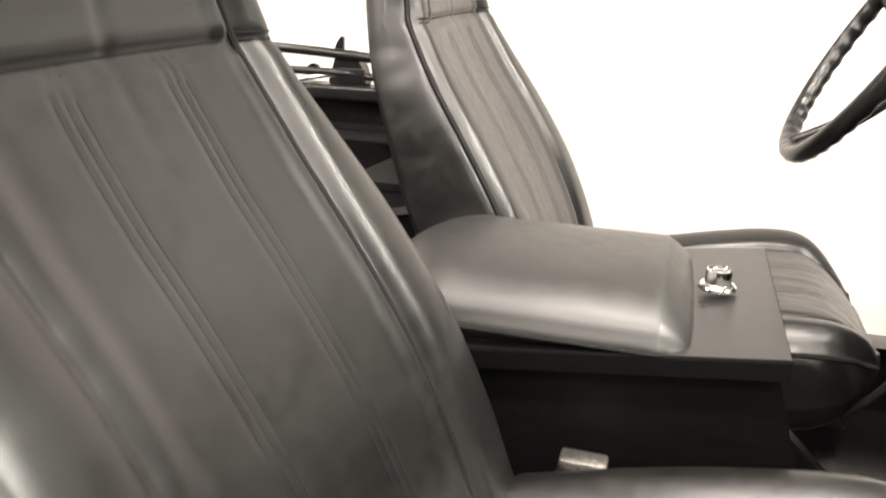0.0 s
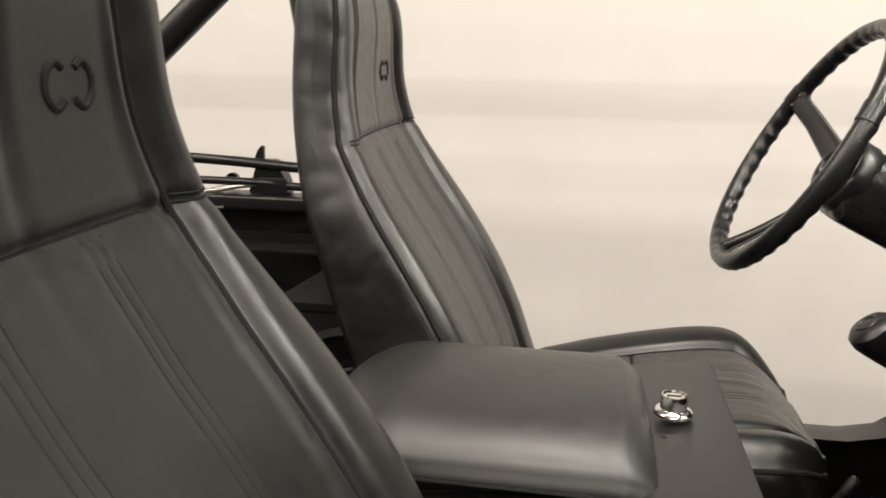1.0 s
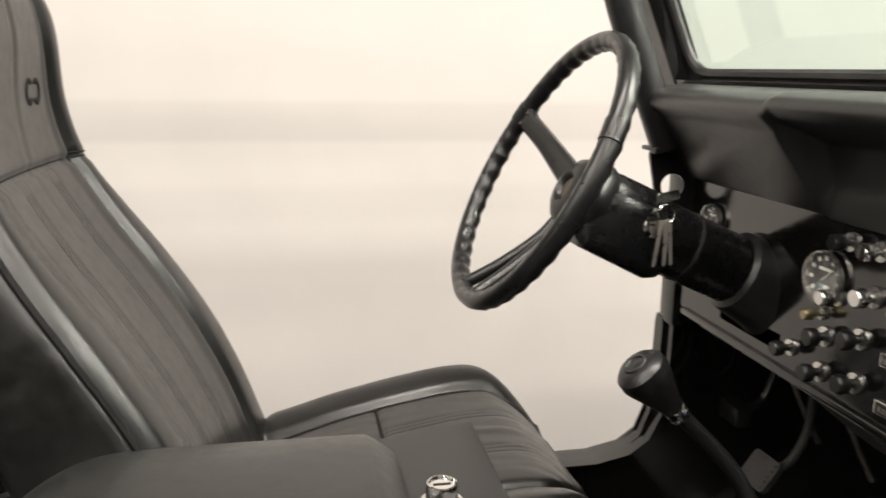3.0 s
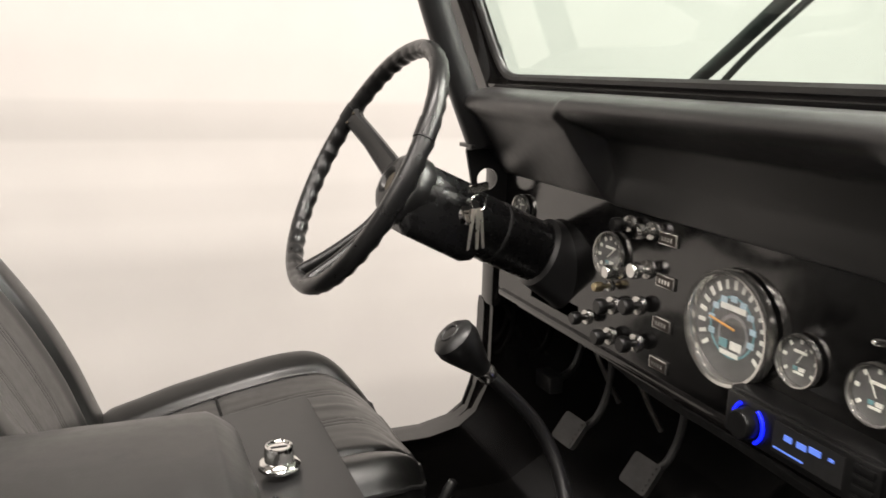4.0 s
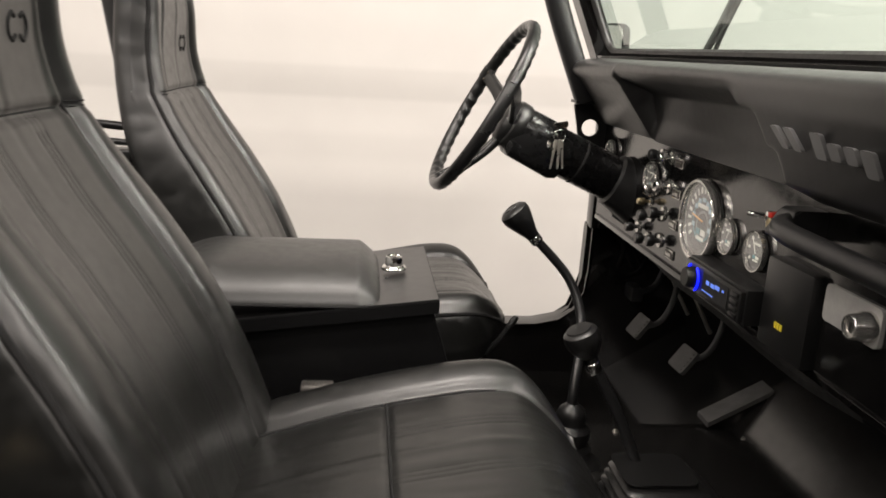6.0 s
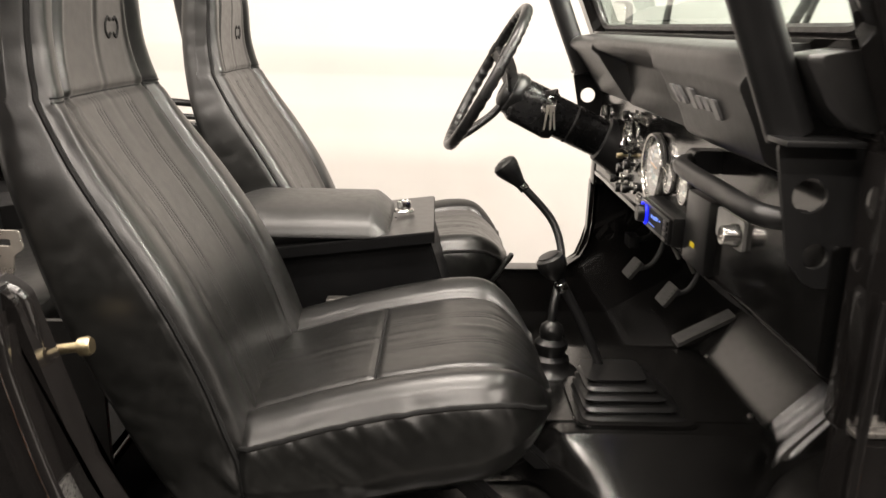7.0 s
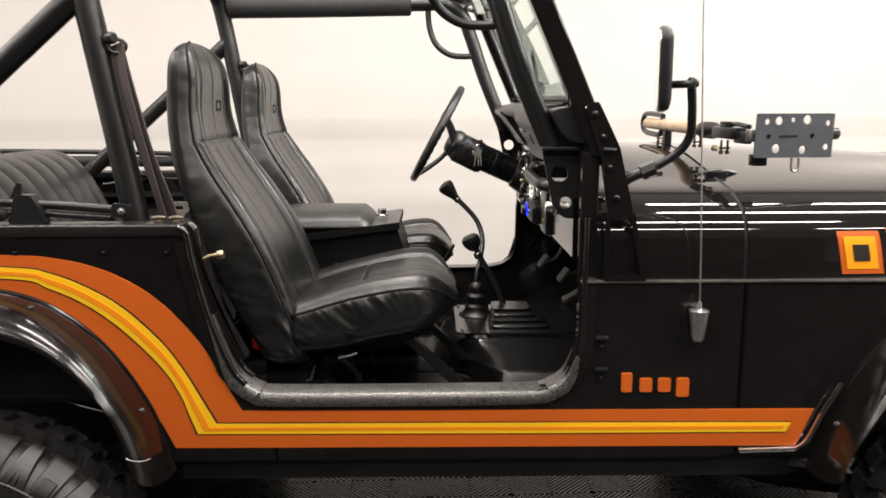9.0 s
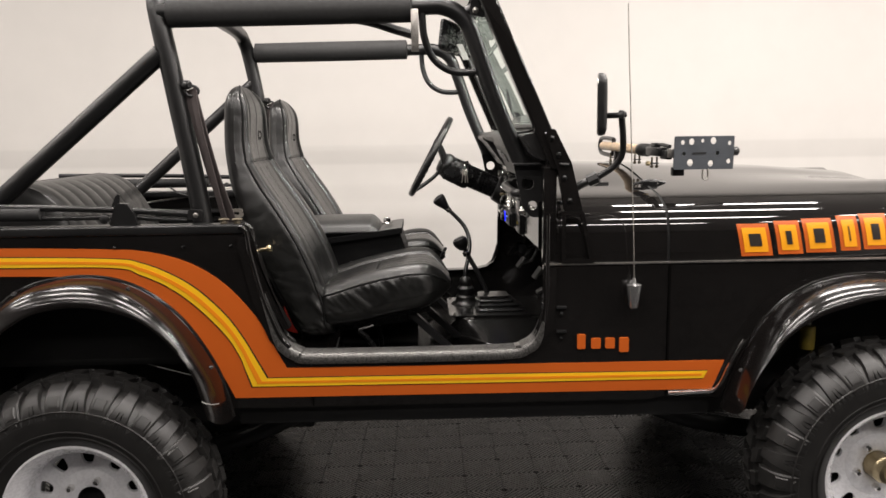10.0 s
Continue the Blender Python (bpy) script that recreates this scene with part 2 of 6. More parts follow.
def circle(cx, cy, r, n=20, squash=1.0):
    return [(cx + r * math.cos(2 * math.pi * i / n), cy + r * squash * math.sin(2 * math.pi * i / n)) for i in range(n)]


def plate(pts, holes, axis, a, b):
    """A flat plate with holes right through it."""
    from mathutils.geometry import tessellate_polygon
    loops = [pts] + holes
    flat = [q for lp in loops for q in lp]
    tris = tessellate_polygon([[V(p[0], p[1], 0) for p in lp] for lp in loops])
    bm = bmesh.new()
    lo = [bm.verts.new(lift(p, axis, a)) for p in flat]
    hi = [bm.verts.new(lift(p, axis, b)) for p in flat]
    for t in tris:
        try:
            bm.faces.new([lo[i] for i in t])
            bm.faces.new([hi[i] for i in t[::-1]])
        except ValueError:
            pass
    k = 0
    for lp in loops:
        n = len(lp)
        for i in range(n):
            p, q = k + i, k + (i + 1) % n
            bm.faces.new((lo[p], lo[q], hi[q], hi[p]))
        k += n
    return bm


def rounded(pts, r, n=5):
    """An outline with its corners rounded; r is one radius or one for each corner."""
    out = []
    m = len(pts)
    for i in range(m):
        rr = r[i] if isinstance(r, (list, tuple)) else r
        p, a, c = V(*pts[i]), V(*pts[i - 1]), V(*pts[(i + 1) % m])
        if rr <= 0:
            out.append(tuple(p))
            continue
        u, w = (a - p), (c - p)
        d = min(rr, u.length * 0.48, w.length * 0.48)
        s, e = p + u.normalized() * d, p + w.normalized() * d
        for k in range(n + 1):
            t = k / n
            out.append(tuple((1 - t) ** 2 * s + 2 * t * (1 - t) * p + t * t * e))
    return out


def spline(pts, n=6, closed=False):
    """A smooth line through the points."""
    P = [Vector(p) for p in pts]
    out = []
    m = len(P)
    for i in range(m if closed else m - 1):
        p1, p2 = P[i], P[(i + 1) % m]
        p0 = P[i - 1] if (closed or i > 0) else p1 * 2 - p2
        p3 = P[(i + 2) % m] if (closed or i + 2 < m) else p2 * 2 - p1
        for k in range(n):
            t = k / n
            out.append(0.5 * (2 * p1 + (p2 - p0) * t + (2 * p0 - 5 * p1 + 4 * p2 - p3) * t * t + (3 * p1 - p0 - 3 * p2 + p3) * t ** 3))
    if not closed:
        out.append(P[-1])
    return out


def tube(path, r, n=12, smooth=5, closed=False, flat=1.0):
    """A round bar along a path; r is one radius or one for each point of the smoothed path's ends."""
    P = spline(path, smooth, closed) if smooth else [Vector(p) for p in path]
    bm = bmesh.new()
    m = len(P)
    rings = []
    up = None
    for i in range(m):
        t = (P[(i + 1) % m] - P[i - 1]) if (closed or 0 < i < m - 1) else (P[1] - P[0] if i == 0 else P[-1] - P[-2])
        t.normalize()
        if up is None:
            up = t.orthogonal().normalized() if abs(t.y) > 0.9 else (V(0, 1, 0) - t * t.y).normalized()
        up = (up - t * up.dot(t)).normalized()
        side = t.cross(up)
        rr = r if not isinstance(r, (list, tuple)) else r[0] + (r[-1] - r[0]) * i / max(1, m - 1)
        rings.append([bm.verts.new(P[i] + up * (rr * math.cos(2 * math.pi * k / n)) + side * (rr * flat * math.sin(2 * math.pi * k / n))) for k in range(n)])
    for i in range(m if closed else m - 1):
        a, b = rings[i], rings[(i + 1) % m]
        for k in range(n):
            bm.faces.new((a[k], a[(k + 1) % n], b[(k + 1) % n], b[k]))
    if not closed:
        bm.faces.new(rings[0])
        bm.faces.new(rings[-1][::-1])
    return bm


def lathe(profile, centre, way, n=32, close=False):
    """A turned shape: (radius, height) pairs about the way from the centre."""
    w = Vector(way).normalized()
    u = w.orthogonal().normalized()
    v = w.cross(u)
    bm = bmesh.new()
    rings = []
    for r, h in profile:
        if r < 1e-6:
            rings.append([bm.verts.new(Vector(centre) + w * h)])
        else:
            rings.append([bm.verts.new(Vector(centre) + w * h + (u * math.cos(2 * math.pi * k / n) + v * math.sin(2 * math.pi * k / n)) * r) for k in range(n)])
    pairs = list(zip(rings, rings[1:])) + ([(rings[-1], rings[0])] if close else [])
    for a, b in pairs:
        for k in range(n):
            f = [a[k % len(a)], a[(k + 1) % len(a)], b[(k + 1) % len(b)], b[k % len(b)]]
            f = list(dict.fromkeys(f))
            if len(f) > 2:
                bm.faces.new(f)
    return bm


def loft(rings, caps=True, wrap=True):
    bm = bmesh.new()
    R = [[bm.verts.new(p) for p in ring] for ring in rings]
    n = len(R[0])
    for a, b in zip(R, R[1:]):
        for k in range(n if wrap else n - 1):
            bm.faces.new((a[k], a[(k + 1) % n], b[(k + 1) % n], b[k]))
    if caps and wrap:
        bm.faces.new(R[0])
        bm.faces.new(R[-1][::-1])
    return bm


def join(*bms):
    out = bms[0]
    for b in bms[1:]:
        me = bpy.data.meshes.new("t")
        b.to_mesh(me)
        b.free()
        out.from_mesh(me)
        bpy.data.meshes.remove(me)
    return out


def offset_line(pts, d):
    """A polyline moved sideways by d, with mitred corners."""
    out = []
    P = [V(*p) for p in pts]
    for i, p in enumerate(P):
        a = (p - P[i - 1]).normalized() if i else None
        b = (P[i + 1] - p).normalized() if i + 1 < len(P) else None
        a, b = a or b, b or a
        na, nb = V(-a.y, a.x), V(-b.y, b.x)
        m = (na + nb).normalized()
        out.append(tuple(p + m * (d / max(0.35, m.dot(na)))))
    return out


def lerp_table(tab, t):
    """A smooth curve through the (place, value) pairs of a table."""
    n = len(tab)
    if t <= tab[0][0]:
        return tab[0][1]
    if t >= tab[-1][0]:
        return tab[-1][1]
    k = 0
    while tab[k + 1][0] < t:
        k += 1
    (x0, y0), (x1, y1) = tab[k], tab[k + 1]
    h = x1 - x0
    d = (y1 - y0) / h

    def slope_at(i):
        if i == 0 or i == n - 1:
            return d
        a = (tab[i][1] - tab[i - 1][1]) / (tab[i][0] - tab[i - 1][0])
        c = (tab[i + 1][1] - tab[i][1]) / (tab[i + 1][0] - tab[i][0])
        ha, hc = tab[i][0] - tab[i - 1][0], tab[i + 1][0] - tab[i][0]
        return (a * hc + c * ha) / (ha + hc)
    m0, m1 = slope_at(k), slope_at(k + 1)
    u = (t - x0) / h
    return (2 * u ** 3 - 3 * u * u + 1) * y0 + (u ** 3 - 2 * u * u + u) * h * m0 + (3 * u * u - 2 * u ** 3) * y1 + (u ** 3 - u * u) * h * m1


def nz(x, y, z, s):
    return noise.noise(Vector((x * s, y * s, z * s)))


def bolt(name, at, way, r, parent, material=STEEL):
    return part(name, lathe([(r * 1.3, 0), (r * 1.3, r * 0.25), (r, r * 0.3), (r * 0.95, r * 0.9), (r * 0.6, r * 1.1), (0, r * 1.1)], at, way, 6 if r > 0.004 else 10), material, parent)


# ---- the bay ----
def structure(name, bm, material, label, category):
    return tagged(part(name, bm, material), label, category, kind="structure")


X0, X1, Y0 = -4.6, 6.6, -8.0
floor = structure("floor", loft([[V(x, y, floor_z(x) - d) for y, d in ((Y0, 0.012), (WALL_Y, 0.012), (WALL_Y, 0.10), (Y0, 0.10))] for x in (X0, X1)]), TILEM,
                  "black interlocking ribbed plastic tile floor", "floor")
structure("wall_north", box(X0, X1, WALL_Y, WALL_Y + 0.12, -0.3, CEIL), SHADEBANDM, "plain white painted wall behind the vehicle", "wall")
# Unseen wall, added dark so that south-facing surfaces reflect little light.
structure("wall_south", box(X0, X1, Y0 - 0.12, Y0, -0.3, CEIL), DARKWALL, "unseen dark grey wall that keeps side reflections dark", "wall")
structure("wall_west", box(X0 - 0.12, X0, Y0, WALL_Y, -0.3, CEIL), WALLM, "plain white painted wall", "wall")
structure("wall_east", box(X1, X1 + 0.12, Y0, WALL_Y, -0.3, CEIL), WALLM, "plain white painted wall", "wall")
structure("ceiling", box(X0 - 0.12, X1 + 0.12, Y0 - 0.12, WALL_Y + 0.12, CEIL, CEIL + 0.1), WALLM, "white ceiling with rows of tube lights", "ceiling")
first = None
for ly, n, share in LAMP_ROWS:
    for i in range(n):
        lx = -2.8 + 1.85 * i
        lamp = bpy.data.lights.new("tube", "AREA")
        lamp.shape, lamp.size, lamp.size_y = "RECTANGLE", 1.30, 0.16
        lamp.energy, lamp.color = LAMP_WATTS * share * LAMP_SHARES[i], (1.0, 0.924, 0.868)
        lo = new("tube_lamp", lamp)
        lo.location = (lx, ly, CEIL - 0.075)
        if first is None:
            first = thing("ceiling_light", (lx, ly, CEIL), "long white ceiling tube light fitting", "ceiling light", "ceiling tube lights")
            part("housing", box(lx - 0.69, lx + 0.69, ly - 0.09, ly + 0.09, CEIL - 0.06, CEIL - 0.001, 0.008), LAMPM, first)
        else:
            copy_thing(first, pose(lx, ly, CEIL))

# ---- the vehicle ----
BODY_W = 1.5
car = thing("off_road_vehicle", (1.1, 0.75, 0.06), "glossy black open-top off-road vehicle with orange and yellow side stripes", "off-road vehicle")


def P(name, bm, material=PAINT, parent=car, label="", sharp=40):
    return part(name, bm, material, parent, label, sharp)


# side panels with the door opening cut away
DOOR = [(0.484, 1.205), (0.489, 1.16), (0.520, 1.015), (0.563, 0.897), (0.590, 0.858), (0.622, 0.832), (0.655, 0.820)]
DOOR_F = [(1.262, 0.822), (1.315, 0.836), (1.346, 0.862), (1.362, 0.905), (1.370, 0.95), (1.372, 1.07)]
REAR_ARCH = [(0.405, 0.66), (0.400, 0.70), (0.372, 0.80), (0.318, 0.90), (0.235, 0.985), (0.14, 1.035), (0.03, 1.052), (-0.08, 1.035), (-0.19, 0.975), (-0.28, 0.88), (-0.33, 0.78), (-0.36, 0.66)]
FRONT_ARCH = [(1.925, 0.66), (1.935, 0.70), (1.972, 0.79), (2.04, 0.90), (2.13, 0.98), (2.24, 1.02), (2.39, 1.035), (2.54, 1.02), (2.64, 0.98), (2.74, 0.88), (2.79, 0.76), (2.82, 0.66)]
rear_panel = [(-0.72, 0.66), (-0.72, 1.205)] + DOOR + [(0.665, 0.66)] + REAR_ARCH[:]
mid_panel = [(0.667, 0.66), (0.667, 0.818)] + DOOR_F + [(1.372, 1.088), (1.750, 1.088), (1.750, 0.672)] + [(1.70, 0.66)]
front_panel = [(1.754, 0.676), (1.754, 1.088), (2.95, 1.075), (2.95, 0.70)] + FRONT_ARCH[::-1]
for y in (0.0, BODY_W - 0.03):
    P("quarter_panel", prism(rear_panel, "y", y, y + 0.03, 0.004))
    P("cowl_side", prism(mid_panel, "y", y, y + 0.03, 0.004))
    P("front_fender", prism(front_panel, "y", y, y + 0.03, 0.004))
# flanged edge round the door opening
edge = [(0.489, 1.19), (0.493, 1.15), (0.524, 1.012), (0.568, 0.892), (0.598, 0.853), (0.63, 0.834), (0.67, 0.827), (0.95, 0.826), (1.255, 0.829), (1.315, 0.842), (1.350, 0.868), (1.372, 0.915), (1.378, 0.97), (1.379, 1.08)]
for y, s in ((0.0, 1), (BODY_W, -1)):
    ring = []
    for p, q in zip(offset_line(edge, 0.0), offset_line(edge, -0.030)):
        ring.append([V(p[0], y - 0.006 * s, p[1]), V(p[0], y + 0.055 * s, p[1]), V(p[0], y + 0.055 * s, p[1] - 0.004), V(q[0], y + 0.004 * s, q[1]), V(q[0], y - 0.007 * s, q[1])])
    P("door_flange", eased(loft(ring), 0.003), PAINT)
ring = []
sill = [(p.x, p.y) for p in spline([V(a, b, 0) for a, b in edge[2:-2]], 6)]
last = len(sill) - 1
for k, (p, q) in enumerate(zip(offset_line(sill, 0.0045), offset_line(sill, -0.026))):
    f = min(1.0, 0.25 + 0.75 * min(k, last - k) / 9)
    q = (p[0] + (q[0] - p[0]) * f, p[1] + (q[1] - p[1]) * f)
    out = -0.0125 + 0.003 * (1 - f)
    ring.append([V(p[0], 0.062, p[1] - 0.004), V(p[0], 0.060, p[1]), V(p[0], -0.003, p[1]), V(p[0] + (q[0] - p[0]) * 0.12, -0.0085, p[1] + (q[1] - p[1]) * 0.12), V(q[0] * 0.93 + p[0] * 0.07, out, q[1] * 0.93 + p[1] * 0.07), V(q[0], out + 0.0015, q[1]), V(q[0], -0.004, q[1]), V((p[0] + q[0]) / 2, 0.030, (p[1] + q[1]) / 2)])
P("sill_plate", loft(ring), SILLM, label="scuffed bare-metal door sill edge", sharp=50)
jamb = [(0.468, 1.222), (0.484, 1.212), (0.491, 1.185), (0.497, 1.14), (0.528, 1.010), (0.572, 0.892), (0.602, 0.853)]
P("jamb_bead", tube([(a, -0.005, b) for a, b in jamb], 0.0075, 10, 5), PAINT)
P("jamb_bead", tube([(a + 0.004, 0.052, b) for a, b in jamb], 0.0085, 10, 5), PAINT)
P("jamb_bead", tube([(1.376, -0.004, 0.905), (1.381, -0.004, 0.96), (1.382, -0.004, 1.085), (1.384, -0.004, 1.24)], 0.0065, 10, 5), PAINT)
# rocker and frame rail below the body
P("rocker", box(0.43, 1.90, 0.03, 0.08, 0.60, 0.70, 0.01), SATIN)
for y in (0.36, 1.06):
    P("chassis_rail", box(-0.8, 2.9, y, y + 0.08, 0.50, 0.62, 0.008), SATIN)
P("skid_plate", prism([(1.05, 0.55), (1.09, 0.42), (1.20, 0.415), (1.24, 0.50), (1.26, 0.55)], "y", 0.55, 1.0, 0.006), SATIN)
P("fuel_tank", box(0.38, 0.62, 0.35, 1.1, 0.46, 0.62, 0.02), SATIN)
for x, z in ((0.0, 0.405), (2.39, 0.463)):
    P("axle", tube([(x, 0.0, z), (x, 0.75, z), (x, 1.5, z)], 0.045, 14, 2), SATIN)
    P("differential", lathe([(0.0, -0.13), (0.07, -0.12), (0.12, -0.05), (0.125, 0.05), (0.08, 0.10), (0.0, 0.11)], (x, 0.82, z), (1, 0, 0), 20), SATIN)
for y in (0.32, 1.18):
    P("leaf_spring", tube([(1.75, y, 0.55), (2.0, y, 0.46), (2.39, y, 0.42), (2.75, y, 0.46), (3.0, y, 0.56)], 0.016, 8, 5, flat=2.0), SATIN)
    P("leaf_spring", tube([(-0.55, y, 0.52), (-0.3, y, 0.43), (0.0, y, 0.37), (0.33, y, 0.43), (0.6, y, 0.54)], 0.016, 8, 5, flat=2.0), SATIN)
for arch, x0, x1 in ((REAR_ARCH, -0.40, 0.44), (FRONT_ARCH, 1.88, 2.87)):
    line = offset_line(arch, 0.012 if arch is FRONT_ARCH else -0.012)
    P("wheel_well", loft([[V(a, y, b) for y in (0.031, 0.12, 0.22, 0.34)] for a, b in line], wrap=False), RUBBER)
    P("well_wall", box(x0, x1, 0.335, 0.345, 0.50, 1.075), RUBBER)
P("reflector", box(2.21, 2.27, 0.20, 0.215, 0.86, 0.99, 0.004), AMBERLENS, label="amber plate inside the wheel arch")

# fender flares
def evenly(line, n):
    """n points spaced evenly along a smooth line."""
    L = spline([V(a, b, 0) for a, b in line], 10)
    d = [0.0]
    for p, q in zip(L, L[1:]):
        d.append(d[-1] + (q - p).length)
    out, k = [], 0
    for i in range(n):
        t = d[-1] * i / (n - 1)
        while k < len(d) - 2 and d[k + 1] < t:
            k += 1
        f = (t - d[k]) / max(1e-9, d[k + 1] - d[k])
        out.append(L[k].lerp(L[k + 1], max(0, min(1, f))))
    return out


def flare(body, lip):
    A, B = evenly(body, 60), evenly(lip, 60)
    rings = []
    for p, q in zip(A, B):
        sec = []
        for t, y in ((0.0, 0.002), (0.02, -0.030), (0.08, -0.060), (0.20, -0.088), (0.40, -0.112), (0.66, -0.127), (0.90, -0.133), (1.0, -0.132), (1.02, -0.122), (0.80, -0.118), (0.50, -0.100), (0.25, -0.06), (0.16, 0.0)):
            r = p.lerp(q, t)
            sec.append(V(r.x, y, r.y))
        rings.append(sec)
    return loft(rings), A, rings


RF = [(-0.400, 0.640), (-0.375, 0.75), (-0.325, 0.88), (-0.245, 1.0), (-0.158, 1.055), (-0.073, 1.075), (0.009, 1.081), (0.091, 1.071), (0.172, 1.040), (0.251, 0.982), (0.314, 0.910), (0.376, 0.806), (0.405, 0.726), (0.425, 0.639)]
RL = [(-0.345, 0.69), (-0.31, 0.81), (-0.24, 0.90), (-0.121, 0.985), (-0.025, 1.011), (0.054, 1.013), (0.131, 0.998), (0.208, 0.966), (0.283, 0.898), (0.342, 0.809), (0.378, 0.680)]
FF = [(1.923, 0.634), (1.945, 0.709), (1.976, 0.789), (2.033, 0.895), (2.108, 0.973), (2.192, 1.020), (2.295, 1.043), (2.413, 1.046), (2.56, 1.03), (2.68, 0.96), (2.78, 0.85), (2.85, 0.64)]
FL = [(1.945, 0.672), (1.964, 0.731), (2.011, 0.815), (2.073, 0.890), (2.154, 0.944), (2.235, 0.971), (2.346, 0.994), (2.50, 0.985), (2.62, 0.92), (2.72, 0.80), (2.79, 0.66)]
for body, lip in ((RF, RL), (FF, FL)):
    bm, A, sections = flare(body, lip)
    fl = P("fender_flare", bm, FLARE, label="glossy black bolt-on fender flare", sharp=60)
    part("edge_bead", tube([V(p.x, -0.004, p.y + 0.002) for p in A], 0.0045, 6, 1), FLARE, fl)
    for p in A[6:-4:15]:
        bolt("screw", (p.x, -0.045, p.y - 0.004), (0, -0.5, 0.85), 0.006, fl, SATIN)
    if body is RF:
        # Pale line of the joint near the rear flare's lower end.
        joint_section = sections[min(range(30, 60), key=lambda i: abs(sections[i][4].z - 0.722))]
        part("joint_line", tube([p + V(0.0006, -0.0012, 0) for p in joint_section[3:8]], 0.0013, 6, 3), PLATEM, fl, "pale joint line across the flare's end")
P("brake_line", tube([(-0.104, 0.05, 0.816), (-0.001, 0.05, 0.815), (0.115, 0.05, 0.804), (0.202, 0.05, 0.780), (0.30, 0.05, 0.752)], 0.0016, 6, 5), PLATEM)
damper = P("shock_absorber", lathe([(0.0, 0.0), (0.021, 0.002), (0.0225, 0.008), (0.0225, 0.070), (0.021, 0.076), (0.0, 0.078)], (2.213, 0.055, 0.797), (0.02, 0, 1), 20), DULLYELLOW, label="dull yellow shock absorber")
part("rod", tube([(2.214, 0.055, 0.87), (2.218, 0.055, 1.00)], 0.008, 10, 1), STEEL, damper)
P("trim_strip", tube([(1.757, -0.006, 0.682), (1.86, -0.006, 0.685), (1.895, -0.010, 0.690), (1.918, -0.012, 0.715), (1.945, -0.012, 0.775), (1.985, -0.012, 0.85)], 0.006, 8, 4), CHROME)

# decal stripes: bands between two edges
def edge_line(curve, tail):
    return [(p.x, p.y) for p in spline([V(a, b, 0) for a, b in curve], 6)] + tail


def ribbon(a, b, y, thick=0.001):
    return loft([[V(p[0], y, p[1]), V(q[0], y, q[1]), V(q[0], y - thick, q[1]), V(p[0], y - thick, p[1])] for p, q in zip(a, b)])


O_OUT = edge_line([(-0.72, 1.170), (-0.234, 1.169), (0.094, 1.160), (0.176, 1.154), (0.258, 1.137), (0.339, 1.104), (0.420, 1.047), (0.499, 0.956), (0.538, 0.887), (0.590, 0.788)], [(1.30, 0.7855), (1.930, 0.784)])
O_IN = edge_line([(-0.72, 1.086), (-0.242, 1.085), (0.030, 1.078), (0.104, 1.070), (0.169, 1.047), (0.249, 0.989), (0.327, 0.897), (0.373, 0.812), (0.404, 0.754), (0.431, 0.697)], [(1.30, 0.6945), (1.893, 0.693)])
Y_OUT = edge_line([(-0.72, 1.142), (-0.237, 1.141), (0.092, 1.132), (0.174, 1.118), (0.255, 1.085), (0.335, 1.034), (0.415, 0.954), (0.462, 0.885), (0.493, 0.827), (0.529, 0.7575)], [(1.30, 0.7550), (1.878, 0.7515)])
Y_IN = edge_line([(-0.72, 1.112), (-0.240, 1.111), (0.090, 1.106), (0.171, 1.083), (0.252, 1.044), (0.332, 0.982), (0.412, 0.895), (0.451, 0.828), (0.467, 0.783), (0.485, 0.7325)], [(1.30, 0.7290), (1.865, 0.7285)])


def between(a, b, t):
    return [(p[0] + (q[0] - p[0]) * t, p[1] + (q[1] - p[1]) * t) for p, q in zip(a, b)]


dec = P("side_stripe", ribbon(O_OUT, O_IN, 0.0, 0.0025), ORANGE, label="orange vinyl side stripe with a yellow core")
part("dark_line", ribbon(between(Y_OUT, Y_IN, -0.10), between(Y_OUT, Y_IN, 1.10), -0.0028), INK, dec)
part("yellow_core", ribbon(Y_OUT, Y_IN, -0.0040), YELLOW, dec)
part("amber_line", ribbon(between(Y_OUT, Y_IN, 0.36)[:-1] + [(1.862, 0.7440)], between(Y_OUT, Y_IN, 0.66)[:-1] + [(1.857, 0.7365)], -0.0052), AMBER, dec)

# lettering as plain shapes in their colours
for i, (w, h, dz) in enumerate(((0.025, 0.046, 0.0), (0.029, 0.033, 0.0), (0.029, 0.033, 0.0), (0.029, 0.045, -0.012))):
    x = 1.474 + i * 0.043
    P("emblem_block", prism(rounded([(x, 0.829 + dz), (x + w, 0.829 + dz), (x + w, 0.829 + dz + h), (x, 0.829 + dz + h)], 0.004), "y", -0.006, 0.0, 0.001), ORANGE)

